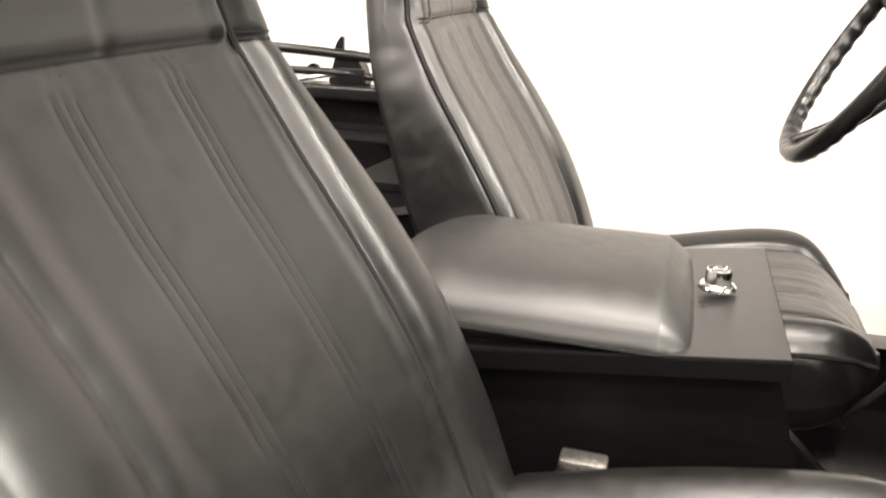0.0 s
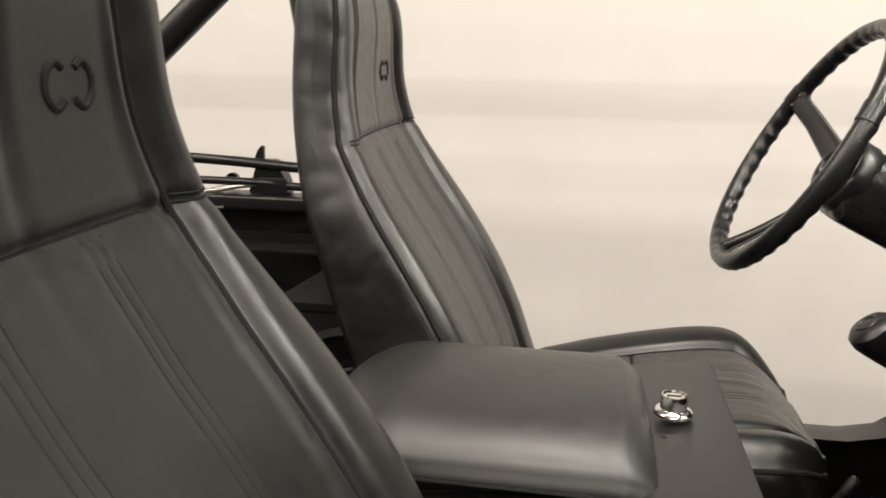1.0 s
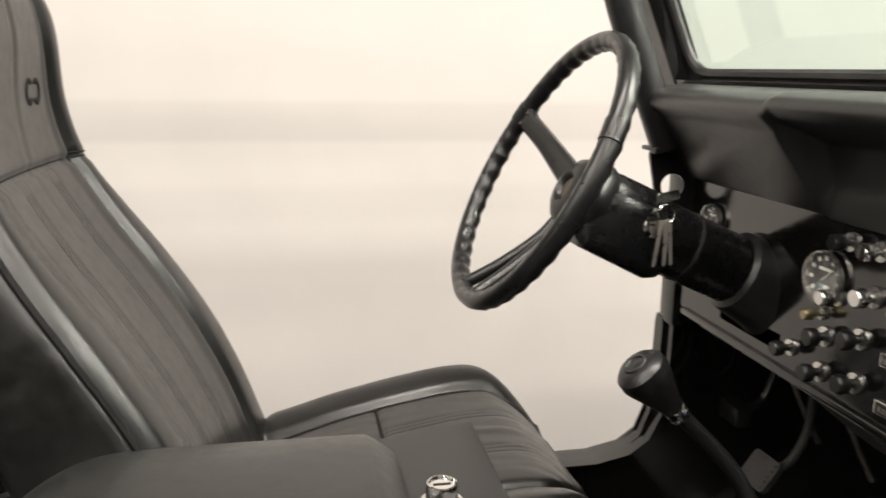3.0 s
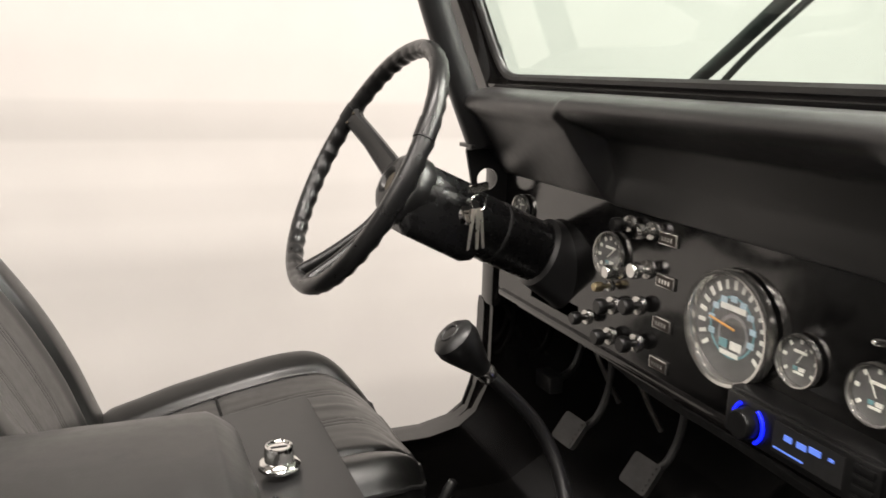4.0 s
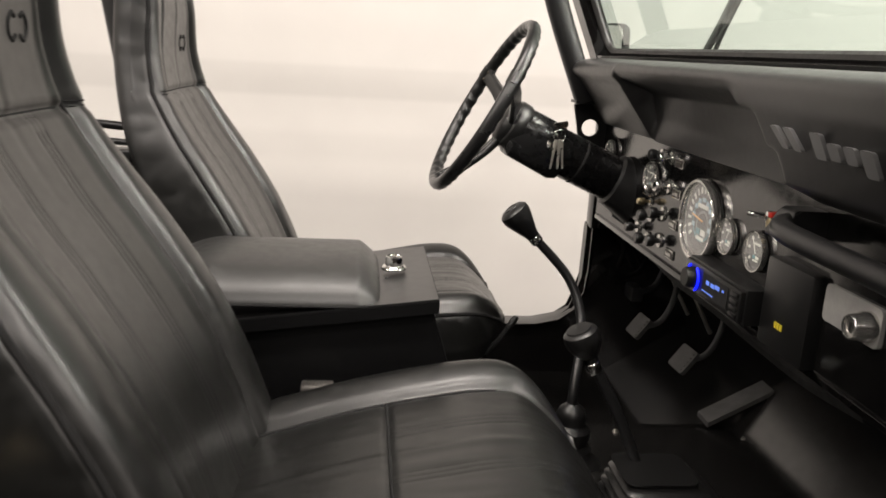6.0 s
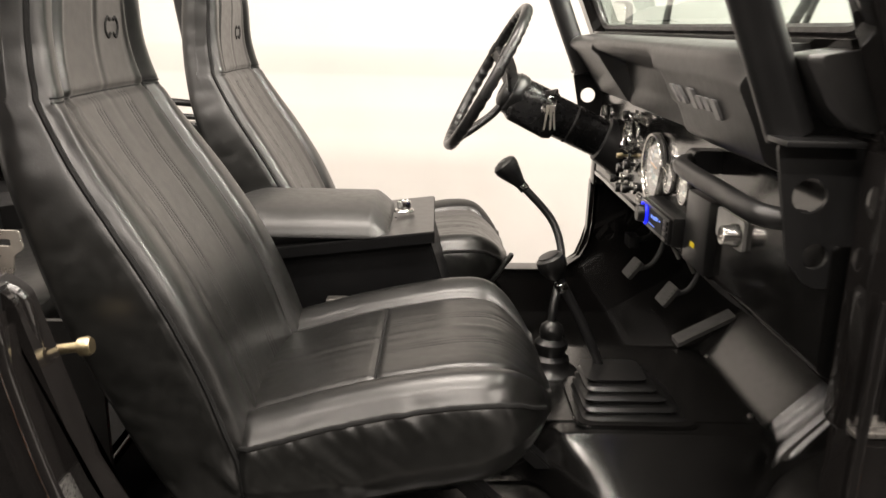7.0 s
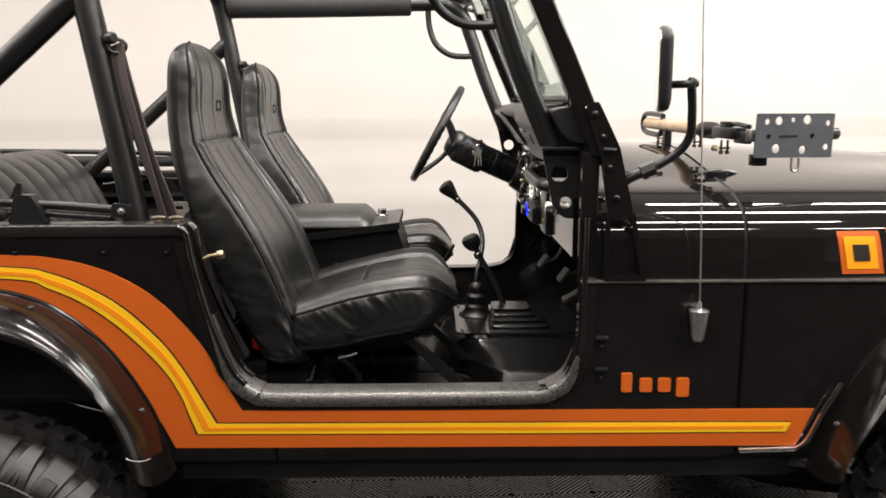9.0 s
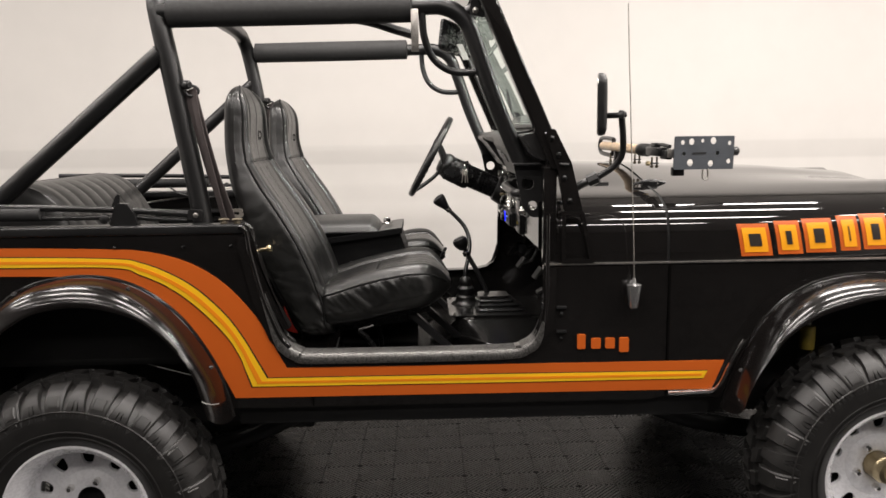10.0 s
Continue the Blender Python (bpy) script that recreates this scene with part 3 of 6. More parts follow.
# top rail of the tub
for y, s in ((0.0, 1), (BODY_W, -1)):
    P("tub_rail", prism(rounded([(y - 0.006 * s, 1.200), (y + 0.055 * s, 1.200), (y + 0.055 * s, 1.229), (y - 0.006 * s, 1.229)], 0.008), "x", -0.72, 0.478), SATIN)
    P("corner_cap", prism(rounded([(0.462, 1.235), (0.49, 1.215), (0.545, 1.01), (0.60, 0.90), (0.58, 0.90), (0.522, 1.01), (0.484, 1.16), (0.462, 1.20)], 0.008), "y", y + 0.032 * s, y + 0.075 * s, 0.003), PAINT)
    lat = P("door_striker", lathe([(0.006, 0), (0.006, 0.028), (0.0105, 0.030), (0.0115, 0.040), (0.009, 0.044), (0, 0.044)], (0.500, y + 0.085 * s, 1.137), (1, 0, 0.15), 14), ZINC, label="brassy door striker pin")
for x, y in ((0.418, 0.022), (0.458, 0.020)):
    sf = P("snap_fastener", lathe([(0.011, 0.0), (0.011, 0.004), (0.006, 0.006), (0.006, 0.010), (0.0, 0.010)], (x, y, 1.229), (0, 0, 1), 14), BRONZE, label="dull brass turn-button fastener")
    part("wing", tube([(x - 0.014, y - 0.004, 1.240), (x, y, 1.242), (x + 0.014, y + 0.004, 1.240)], 0.0055, 8, 3, flat=0.8), BRONZE, sf)
for x in (0.10, 0.30, 0.44):
    bolt("screw", (x, -0.001, 1.165), (0, -1, 0), 0.005, car, DARKBOLT)

# floor pan, tunnel, firewall
def sstep(a, b, x):
    k = max(0.0, min(1.0, (x - a) / (b - a)))
    return k * k * (3 - 2 * k)


def floor_ring(x):
    """The floor's section at x: a flat foot well, a bulge and the tunnel's top."""
    k = sstep(1.02, 1.17, x)
    e = 0.56 - 0.19 * sstep(1.10, 1.24, x) + 0.13 * sstep(1.40, 1.56, x)
    t = max(0.545, e + 0.07)
    lift_toe = max(0.0, x - 1.44) * 0.62
    lt = max(0.0, x - 1.535) * 1.0
    pts = [(0.03, 0.69 + lift_toe), (0.15, 0.688 + lift_toe), (e - 0.055, 0.69 + lift_toe), (e - 0.022, 0.696 + 0.006 * k + lift_toe * 0.9), (e - 0.008, 0.69 + 0.035 * k + lift_toe * 0.6), (e + 0.004, 0.69 + 0.056 * k + lt),
           (e + 0.022, 0.69 + 0.064 * k + lt), ((e + t) / 2, 0.69 + 0.085 * k + lt), (t - 0.012, 0.69 + 0.106 * k + lt), (t + 0.015, 0.69 + 0.110 * k + lt), (0.80, 0.69 + 0.111 * k + lt), (0.96, 0.69 + 0.105 * k + lt),
           (1.02, 0.72 + lift_toe * 0.6), (1.08, 0.692 + lift_toe), (1.40, 0.69 + lift_toe), (1.47, 0.69 + lift_toe)]
    return [V(x, p.x, p.y) for p in spline([V(a, b, 0) for a, b in pts], 4)]


xs = [0.3, 0.6, 0.9] + [1.0 + 0.015 * i for i in range(49)]
P("floor_pan", loft([floor_ring(x) for x in xs], wrap=False), MATRUB, label="black coated metal floor with a raised transmission tunnel", sharp=60)
P("firewall", box(1.66, 1.68, 0.03, 1.47, 0.66, 1.08), MATRUB)
P("rear_floor", box(-0.70, 0.42, 0.03, 1.47, 0.80, 0.82, 0.004), LINER)
P("riser", box(0.40, 0.42, 0.03, 1.47, 0.68, 0.82, 0.003), MATRUB)
P("tailgate", box(-0.72, -0.69, 0.0, 1.5, 0.66, 1.205, 0.006), PAINT)
for a, b in ((0.031, 0.30), (1.20, 1.469)):
    P("wheelhouse", loft([[V(x, y, z) for y, z in ((a, 0.80), (b, 0.80), (b, h - 0.03), (b - 0.03 if a < 0.5 else b, h), (a if a < 0.5 else a + 0.03, h), (a, h - 0.03))] for x, h in ((-0.45, 0.90), (-0.32, 1.05), (-0.1, 1.08), (0.10, 1.08), (0.26, 1.02), (0.36, 0.88))]), LINER)

# cowl and hood
def hood_ring(x, zt, y0, zs=1.092):
    half = [(y0, zs), (y0 + 0.001, zs + 0.05), (y0 + 0.006, zs + 0.095), (y0 + 0.019, zs + 0.130), (y0 + 0.046, zs + 0.160), (y0 + 0.090, zs + 0.182), (y0 + 0.150, zs + 0.198), (y0 + 0.26, zs + 0.217), (y0 + 0.45, zt - 0.022), (y0 + 0.60, zt - 0.004), (0.75, zt)]
    half = [(p.x, p.y) for p in spline([V(a, b, 0) for a, b in half], 4)]
    full = half + [(1.5 - a, b) for a, b in half[::-1][1:]]
    return [V(x, a, b) for a, b in full]


P("cowl", loft([hood_ring(x, z, y) for x, z, y in ((1.405, 1.372, 0.012), (1.58, 1.37, 0.012), (1.748, 1.365, 0.010))] , caps=True), PAINT, sharp=55)
P("hood", loft([hood_ring(x, z, y) for x, z, y in ((1.757, 1.366, 0.008), (2.0, 1.356, 0.014), (2.3, 1.345, 0.03), (2.62, 1.32, 0.055), (2.80, 1.27, 0.075))], caps=True), PAINT, sharp=55)
P("hood_seam", loft([[p + V(0, 0, 0.0)for p in hood_ring(x, 1.360, 0.014)] for x in (1.746, 1.759)], caps=True), DARK)
P("body_seam", box(1.375, 2.9, -0.003, 0.02, 1.088, 1.0935, 0.001), STEEL)


def hood_y(x, z):
    """Where the hood's near side stands at a place along it and a height."""
    y0 = lerp_table([(1.757, 0.008), (2.0, 0.014), (2.3, 0.030), (2.62, 0.055), (2.80, 0.075)], x)
    ring = hood_ring(x, 1.35, y0)
    for p, q in zip(ring, ring[1:]):
        if p.z <= z <= q.z:
            return p.y + (q.y - p.y) * (z - p.z) / max(1e-6, q.z - p.z)
    return y0


blocks = [(1.959, 0.098), (2.075, 0.078), (2.163, 0.094), (2.274, 0.064), (2.348, 0.086), (2.446, 0.092), (2.548, 0.080)]
for x, w in blocks:
    def slab(i, y):
        zb, zt = 1.104 + 0.028 * (x - 1.96), 1.202 + 0.055 * (x - 1.96)
        rings = []
        for k in range(13):
            f = k / 12
            z = zb + i + (zt - zb - 2 * i) * f
            sk = 0.018 * (1 - (z - zb) / (zt - zb))
            a, b = x + i + sk, x + w - i + sk
            rings.append([V(a, hood_y(a, z) + y, z), V(b, hood_y(b, z) + y, z), V(b, hood_y(b, z) + y - 0.0012, z), V(a, hood_y(a, z) + y - 0.0012, z)])
        return loft(rings)
    d = P("decal_block", slab(0.0, 0.0005), ORANGE, label="orange decal block with an yellow border and dark core")
    part("inner_block", slab(0.012, -0.0015), GOLDEN, d)
    part("inner_bar", slab(0.030, -0.0030), INK, d)

# pressed panel on the cowl side
P("pressing", plate([(1.424, 1.250), (1.490, 1.250), (1.522, 1.094), (1.424, 1.094)], [[(1.436, 1.106), (1.508, 1.106), (1.480, 1.240), (1.436, 1.240)]], "y", -0.006, 0.012), PAINT)
for z in (0.96, 0.885):
    P("door_hinge", box(1.410, 1.440, -0.012, 0.0, z - 0.004, z + 0.004, 0.002), SATIN)
    bolt("screw", (1.425, -0.002, z - 0.022), (0, -1, 0), 0.0055, car, DARKBOLT)

# windshield: frame, glass, hinges
TILT_W = 0.431


def ws(y, z, d=0.0):
    """A place on the raked windshield plane, d metres towards the seats."""
    return V(1.424 - (z - 1.40) * TILT_W - d, y, z)


wsf = P("windshield_frame", eased(loft([[ws(0.004, z, -0.012), ws(0.004, z, 0.040), ws(0.060, z, 0.040), ws(0.070, z, 0.010), ws(0.070, z, -0.012)] for z in (1.375, 1.97)]), 0.007), PAINT)
part("post", loft([[ws(1.5 - y, z, d) for y, d in ((0.004, -0.012), (0.004, 0.040), (0.060, 0.040), (0.070, 0.010), (0.070, -0.012))] for z in (1.375, 1.97)]), PAINT, wsf)
part("lower_rail", loft([[ws(y, 1.375, -0.015), ws(y, 1.492, -0.015), ws(y, 1.500, 0.010), ws(y, 1.494, 0.040), ws(y, 1.375, 0.040)] for y in (0.071, 1.429)]), PAINT, wsf)
part("upper_rail", loft([[ws(y, 1.90, -0.015), ws(y, 1.97, -0.015), ws(y, 1.97, 0.040), ws(y, 1.90, 0.040), ws(y, 1.892, 0.010)] for y in (0.071, 1.429)]), PAINT, wsf)
pane = part("glass_pane", loft([[ws(y, 1.498, 0.002), ws(y, 1.895, 0.002), ws(y, 1.895, -0.003), ws(y, 1.498, -0.003)] for y in (0.069, 1.431)]), GLASS, wsf, "green-tinted windshield glass")
pane.visible_shadow = False
seal = [(0.075, 1.504), (1.425, 1.504), (1.425, 1.892), (0.075, 1.892)]
part("rubber_seal", tube([ws(a, b, 0.008) for a, b in rounded(seal, 0.05)], 0.008, 8, 0, closed=True), RUBBER, wsf)
for y in (0.008, 1.5 - 0.012):
    h = P("windshield_hinge", prism(rounded([(1.371, 1.487), (1.402, 1.496), (1.452, 1.395), (1.487, 1.25), (1.433, 1.25), (1.412, 1.37)], 0.006), "y", y - 0.012, y + 0.010, 0.004), PAINT)
    for x, z in ((1.393, 1.468), (1.413, 1.418), (1.430, 1.350), (1.447, 1.283)):
        bolt("bolt", (x, y - 0.011, z), (0, -1, 0), 0.008, h, DARKBOLT)
P("hinge_pin", tube([(1.415, -0.012, 1.392), (1.442, -0.016, 1.390)], 0.0045, 8, 2), SATIN)
P("hinge_pillar", box(1.372, 1.412, 0.012, 0.062, 1.08, 1.385, 0.006), PAINT)
P("hinge_pillar", box(1.372, 1.412, 1.438, 1.488, 1.08, 1.385, 0.006), PAINT)
# bar mounting plates with two holes
for y in (0.088, 1.398):
    pl = P("bar_bracket", plate(rounded([(1.290, 1.388), (1.392, 1.388), (1.392, 1.225), (1.345, 1.225), (1.318, 1.255)], 0.012), [circle(1.333, 1.330, 0.0195), circle(1.348, 1.262, 0.0145)], "y", y - 0.003, y + 0.003), SATIN, label="steel plate with two round holes")
    part("top_flange", box(1.288, 1.372, y - 0.030, y + 0.022, 1.386, 1.393, 0.002), SATIN, pl)

# wiper and mirror seen through the glass
for yb in (0.945, 0.335):
    wp = P("wiper", tube([ws(yb, 1.507, -0.020), ws(yb - 0.10, 1.556, -0.021), ws(yb - 0.27, 1.640, -0.018)], 0.0085, 8, 3, flat=0.5), PLASTIC, label="black windshield wiper arm and blade")
    part("blade", tube([ws(yb - 0.055, 1.505, -0.011), ws(yb - 0.13, 1.548, -0.011), ws(yb - 0.30, 1.635, -0.011)], 0.0042, 6, 3), RUBBER, wp)
    part("pivot", lathe([(0.013, 0.0), (0.012, 0.014), (0.007, 0.020), (0, 0.020)], ws(yb + 0.008, 1.490, -0.012), (0.9, 0, 0.4), 12), PLASTIC, wp)

# interior mirror, turned towards the driver
MIRROR_EDGE = [(-0.112, -0.050), (-0.05, -0.060), (0.105, -0.050), (0.112, 0.030), (0.02, 0.052), (-0.085, 0.062)]
mirror_turn = Matrix.Translation((1.140, 0.765, 1.846)) @ Matrix.Rotation(radians(-30), 4, "Z")
rear_mirror = P("rear_view_mirror", loft([[mirror_turn @ V(x, y * k, z * k) for y, z in rounded(MIRROR_EDGE, 0.018, 5)] for x, k in ((-0.010, 0.96), (-0.008, 1.0), (0.002, 1.0), (0.011, 0.90), (0.015, 0.70))]), COLUMNM, label="black interior mirror at the top of the windshield")
part("mirror_glass", loft([[mirror_turn @ V(x, y * 0.93, z * 0.92) for y, z in rounded(MIRROR_EDGE, 0.018, 5)] for x in (-0.0115, -0.0095)]), CHROME, rear_mirror)
part("stem", tube([mirror_turn @ V(0.012, 0, 0), (1.175, 0.78, 1.872), ws(0.79, 1.905, 0.04)], 0.009, 10, 3), SATIN, rear_mirror)
part("bracket", loft([[ws(y, z, d) for y, z in ((0.715, 1.758), (0.750, 1.758), (0.750, 1.815), (0.715, 1.815))] for d in (0.074, 0.096)]), PLATEM, rear_mirror, "bare metal bracket")
part("bracket_arm", tube([ws(0.735, 1.775, 0.080), ws(0.74, 1.770, 0.030), ws(0.74, 1.765, 0.004)], 0.008, 8, 2), SATIN, rear_mirror)

# roll cage
CAGE = 0.030
cage = P("roll_bar", tube([(0.345, 0.115, 0.90), (0.335, 0.115, 1.20), (0.272, 0.115, 1.62), (0.238, 0.118, 1.82), (0.222, 0.150, 1.90), (0.215, 0.26, 1.935), (0.212, 0.75, 1.945), (0.215, 1.24, 1.935), (0.222, 1.35, 1.90), (0.238, 1.382, 1.82), (0.272, 1.385, 1.62), (0.335, 1.385, 1.20), (0.345, 1.385, 0.90)], CAGE, 16, 6), SATIN, label="satin black tubular roll cage")
for y, s in ((0.115, 1), (1.385, -1)):
    part("brace", tube([(0.235, y, 1.735), (-0.27, y + 0.01 * s, 1.315), (-0.62, y + 0.02 * s, 1.03)] if s > 0 else [(0.252, y, 1.722), (-0.318, y - 0.01, 1.226), (-0.52, y - 0.02, 1.05)], 0.028, 14, 2), SATIN, cage)
    part("side_bar", tube([(0.235, y, 1.853), (0.60, y, 1.852), (0.99, y, 1.862), (1.085, y, 1.860), (1.147, y, 1.822), (1.182, y, 1.74), (1.235, y, 1.585), (1.315, y, 1.392)], 0.0255, 14, 6), SATIN, cage)
    ln = 0.722 if s > 0 else 0.688
    part("foam_pad", lathe([(0.03, 0), (0.043, 0.004), (0.044, 0.36), (0.043, ln), (0.03, ln + 0.005)], (0.262, y, 1.855 - 0.004 * (s > 0)), (1, 0, 0.012), 22), FOAM, cage, "black foam padding tube")
    part("grab_handle", tube([(1.018, y - 0.005 * s, 1.85), (1.024, y, 1.775), (1.050, y + 0.01 * s, 1.712), (1.098, y + 0.012 * s, 1.676), (1.152, y + 0.01 * s, 1.668), (1.208, y, 1.672)], 0.0115, 10, 6), SATIN, cage)
    if s > 0:
        part("clamp_strap", box(0.985, 1.007, y - 0.048, y - 0.040, 1.727, 1.85, 0.002), STEEL, cage)
    clamp = part("clamp", tube([(1.135, y, 1.835), (1.165, y, 1.852), (1.205, y, 1.872)], 0.017, 10, 3), SATIN, cage, "pipe clamp tying the cage to the windshield")
    part("clamp_ear", prism(rounded([(1.160, 1.835), (1.205, 1.825), (1.222, 1.868), (1.185, 1.892), (1.165, 1.885)], 0.008), "y", y - 0.024, y - 0.018, 0.002), SATIN, clamp)
    bolt("bolt", (1.178, y - 0.024, 1.846), (0, -1, 0), 0.008, clamp, STEEL)
    bolt("bolt", (1.195, y - 0.024, 1.872), (0, -1, 0), 0.007, clamp, STEEL)
part("under_tube", tube([(0.42, 0.20, 1.885), (0.80, 0.20, 1.842), (0.94, 0.20, 1.805), (1.00, 0.18, 1.785)], 0.014, 8, 4), SATIN, cage)


# ---- wheels ----
def make_wheel(x, z, front):
    c = V(x, -0.06, z)
    out = V(0, -1, 0)
    w = part("wheel", lathe([(0.188, -0.10), (0.192, -0.02), (0.185, 0.03), (0.190, 0.085), (0.212, 0.105), (0.214, 0.112), (0.208, 0.114), (0.203, 0.110), (0.178, 0.075), (0.172, 0.03), (0.168, -0.005)], c, out, 56), WHITE, car, "white painted steel spoke wheel with a mud tyre")
    # disc with ten windows
    n = 10
    holes = []
    for i in range(n):
        a = 2 * math.pi * (i + 0.5) / n
        wd = 0.185
        q = [(0.117, a - wd * 0.62), (0.157, a - wd * 0.80), (0.157, a + wd * 0.80), (0.117, a + wd * 0.62)]
        holes.append(rounded([(x + r * math.cos(b), z + r * math.sin(b)) for r, b in q], 0.013, 4))
    part("disc", plate(circle(x, z, 0.171, 60), holes + [circle(x, z, 0.046, 24)], "y", c.y - 0.006, c.y + 0.006), WHITE, w)
    part("dish", lathe([(0.042, 0.004), (0.05, 0.010), (0.085, 0.012), (0.098, 0.0065)], c, out, 48), WHITE, w)
    for i in range(5):
        a = 2 * math.pi * i / 5 + (0.9 if front else 1.2)
        part("lug_nut", lathe([(0.012, 0.008), (0.0115, 0.026), (0.007, 0.032), (0, 0.033)], c + V(0.070 * math.cos(a), 0, 0.070 * math.sin(a)), out, 6), CHROME, w)
    if front:
        part("locking_hub", lathe([(0.041, -0.01), (0.041, 0.055), (0.036, 0.060), (0.034, 0.080), (0.022, 0.084), (0.020, 0.100), (0.0, 0.102)], c, out, 28), ZINC, w, "brassy locking hub")
    else:
        part("centre_bore", lathe([(0.0, -0.03), (0.040, -0.03), (0.042, 0.0)], c, out, 28), DARK, w)
    part("brake_drum", lathe([(0.0, -0.05), (0.15, -0.05), (0.155, -0.09), (0.0, -0.11)], c, out, 32), DARK, w)
    # tyre: carcass and two rows of shoulder lugs
    prof = [(0.200, 0.100), (0.218, 0.114), (0.250, 0.130), (0.300, 0.136), (0.320, 0.1315), (0.338, 0.121), (0.356, 0.101), (0.370, 0.070), (0.379, 0.0), (0.370, -0.070), (0.356, -0.101), (0.338, -0.121), (0.320, -0.1315), (0.30, -0.136), (0.25, -0.13), (0.2, -0.1)]
    tyre = part("tyre", lathe([(p.x, p.y) for p in spline([V(a, b, 0) for a, b in prof], 3)], c, out, 80), RUBBER, w, "chunky black mud tyre")
    for rr, hh in ((0.246, 0.1315), (0.262, 0.1345), (0.322, 0.1365)):
        part("sidewall_rib", lathe([(rr - 0.003, hh - 0.003), (rr - 0.001, hh + 0.0012), (rr + 0.001, hh + 0.0012), (rr + 0.003, hh - 0.003)], c, out, 64), RUBBER, tyre)
    bm = bmesh.new()
    k = 34

    def lug(a, half, skew, corners, lean=0.0):
        """One block: a section pushed across an angle, its ends drawn in and its line slanted across and along the radius."""
        rings = []
        for t in (-1, -0.82, 0.82, 1):
            inset = 0.0022 if abs(t) == 1 else 0.0
            ring = []
            for r, h in corners:
                b = a + half * t + skew * h + lean * (r - 0.330)
                ring.append(bm.verts.new(c + V((r - inset) * math.cos(b), 0, (r - inset) * math.sin(b)) + out * (h - math.copysign(inset, h))))
            rings.append(ring)
        m = len(corners)
        for p, q in zip(rings, rings[1:]):
            for n_ in range(m):
                bm.faces.new((p[n_], p[(n_ + 1) % m], q[(n_ + 1) % m], q[n_]))
        bm.faces.new(rings[0])
        bm.faces.new(rings[-1][::-1])

    pitch = 2 * math.pi / k
    for i in range(k):
        for sg in (1, -1):
            a = pitch * (i + (0.5 if sg < 0 else 0.0))
            face = [(0.300, 0.1330), (0.304, 0.1365), (0.326, 0.1350), (0.346, 0.1270), (0.362, 0.113), (0.376, 0.094), (0.389, 0.056), (0.370, 0.050), (0.336, 0.104)]
            side = [(r, h * sg) for r, h in face]
            if i % 2:
                # square block, stepped twice down its face
                lug(a, pitch * 0.41, 0.0, side)
                lug(a, pitch * 0.26, 0.0, [(r, h * sg) for r, h in ((0.335, 0.126), (0.337, 0.1338), (0.348, 0.1292), (0.364, 0.1145), (0.362, 0.1060), (0.345, 0.118))])
                lug(a + pitch * 0.06, pitch * 0.24, 0.0, [(r, h * sg) for r, h in ((0.312, 0.130), (0.314, 0.1378), (0.323, 0.1366), (0.325, 0.128))])
            else:
                # block split by two slanted slots
                lug(a - pitch * 0.285, pitch * 0.155, 0.0, side, 0.7)
                lug(a, pitch * 0.085, 0.0, side)
                lug(a + pitch * 0.285, pitch * 0.155, 0.0, side, -0.7)
            lug(a + 0.09, 0.060, -0.9 * sg, [(0.374, 0.046 * sg), (0.3935, 0.044 * sg), (0.3935, 0.008 * sg), (0.374, 0.006 * sg)])
    tagged(part("tread", bm, RUBBER, w, sharp=25), kind="stuff")
    return w


make_wheel(0.0, 0.410, False)
make_wheel(2.39, 0.463, True)
for x, z in ((0.0, 0.405), (2.39, 0.463)):
    far = P("wheel", lathe([(0.0, -0.11), (0.20, -0.10), (0.30, -0.13), (0.37, -0.10), (0.392, -0.06), (0.392, 0.06), (0.37, 0.10), (0.30, 0.13), (0.2, 0.1), (0.0, 0.05)], (x, 1.56, z), (0, 1, 0), 48), RUBBER)


# ---- seats ----
SEAT_Y = 0.405
FRONT_X = [(0.84, 0.704), (0.86, 0.700), (0.95, 0.690), (1.003, 0.672), (1.08, 0.645), (1.152, 0.612), (1.25, 0.555), (1.33, 0.502), (1.403, 0.462), (1.46, 0.450), (1.55, 0.450), (1.62, 0.450), (1.66, 0.440)]
BACK_X = [(0.84, 0.618), (0.86, 0.600), (0.885, 0.588), (1.01, 0.520), (1.13, 0.464), (1.245, 0.424), (1.35, 0.390), (1.45, 0.374), (1.55, 0.374), (1.62, 0.380), (1.66, 0.390)]
HALF_W = [(0.84, 0.258), (0.92, 0.259), (1.05, 0.256), (1.20, 0.250), (1.30, 0.235), (1.40, 0.205), (1.48, 0.185), (1.56, 0.172), (1.66, 0.166)]
WELT = [(0.86, 0.150), (1.10, 0.155), (1.25, 0.152), (1.40, 0.146), (1.46, 0.132), (1.55, 0.115), (1.62, 0.095), (1.66, 0.05)]
TOP = 1.652


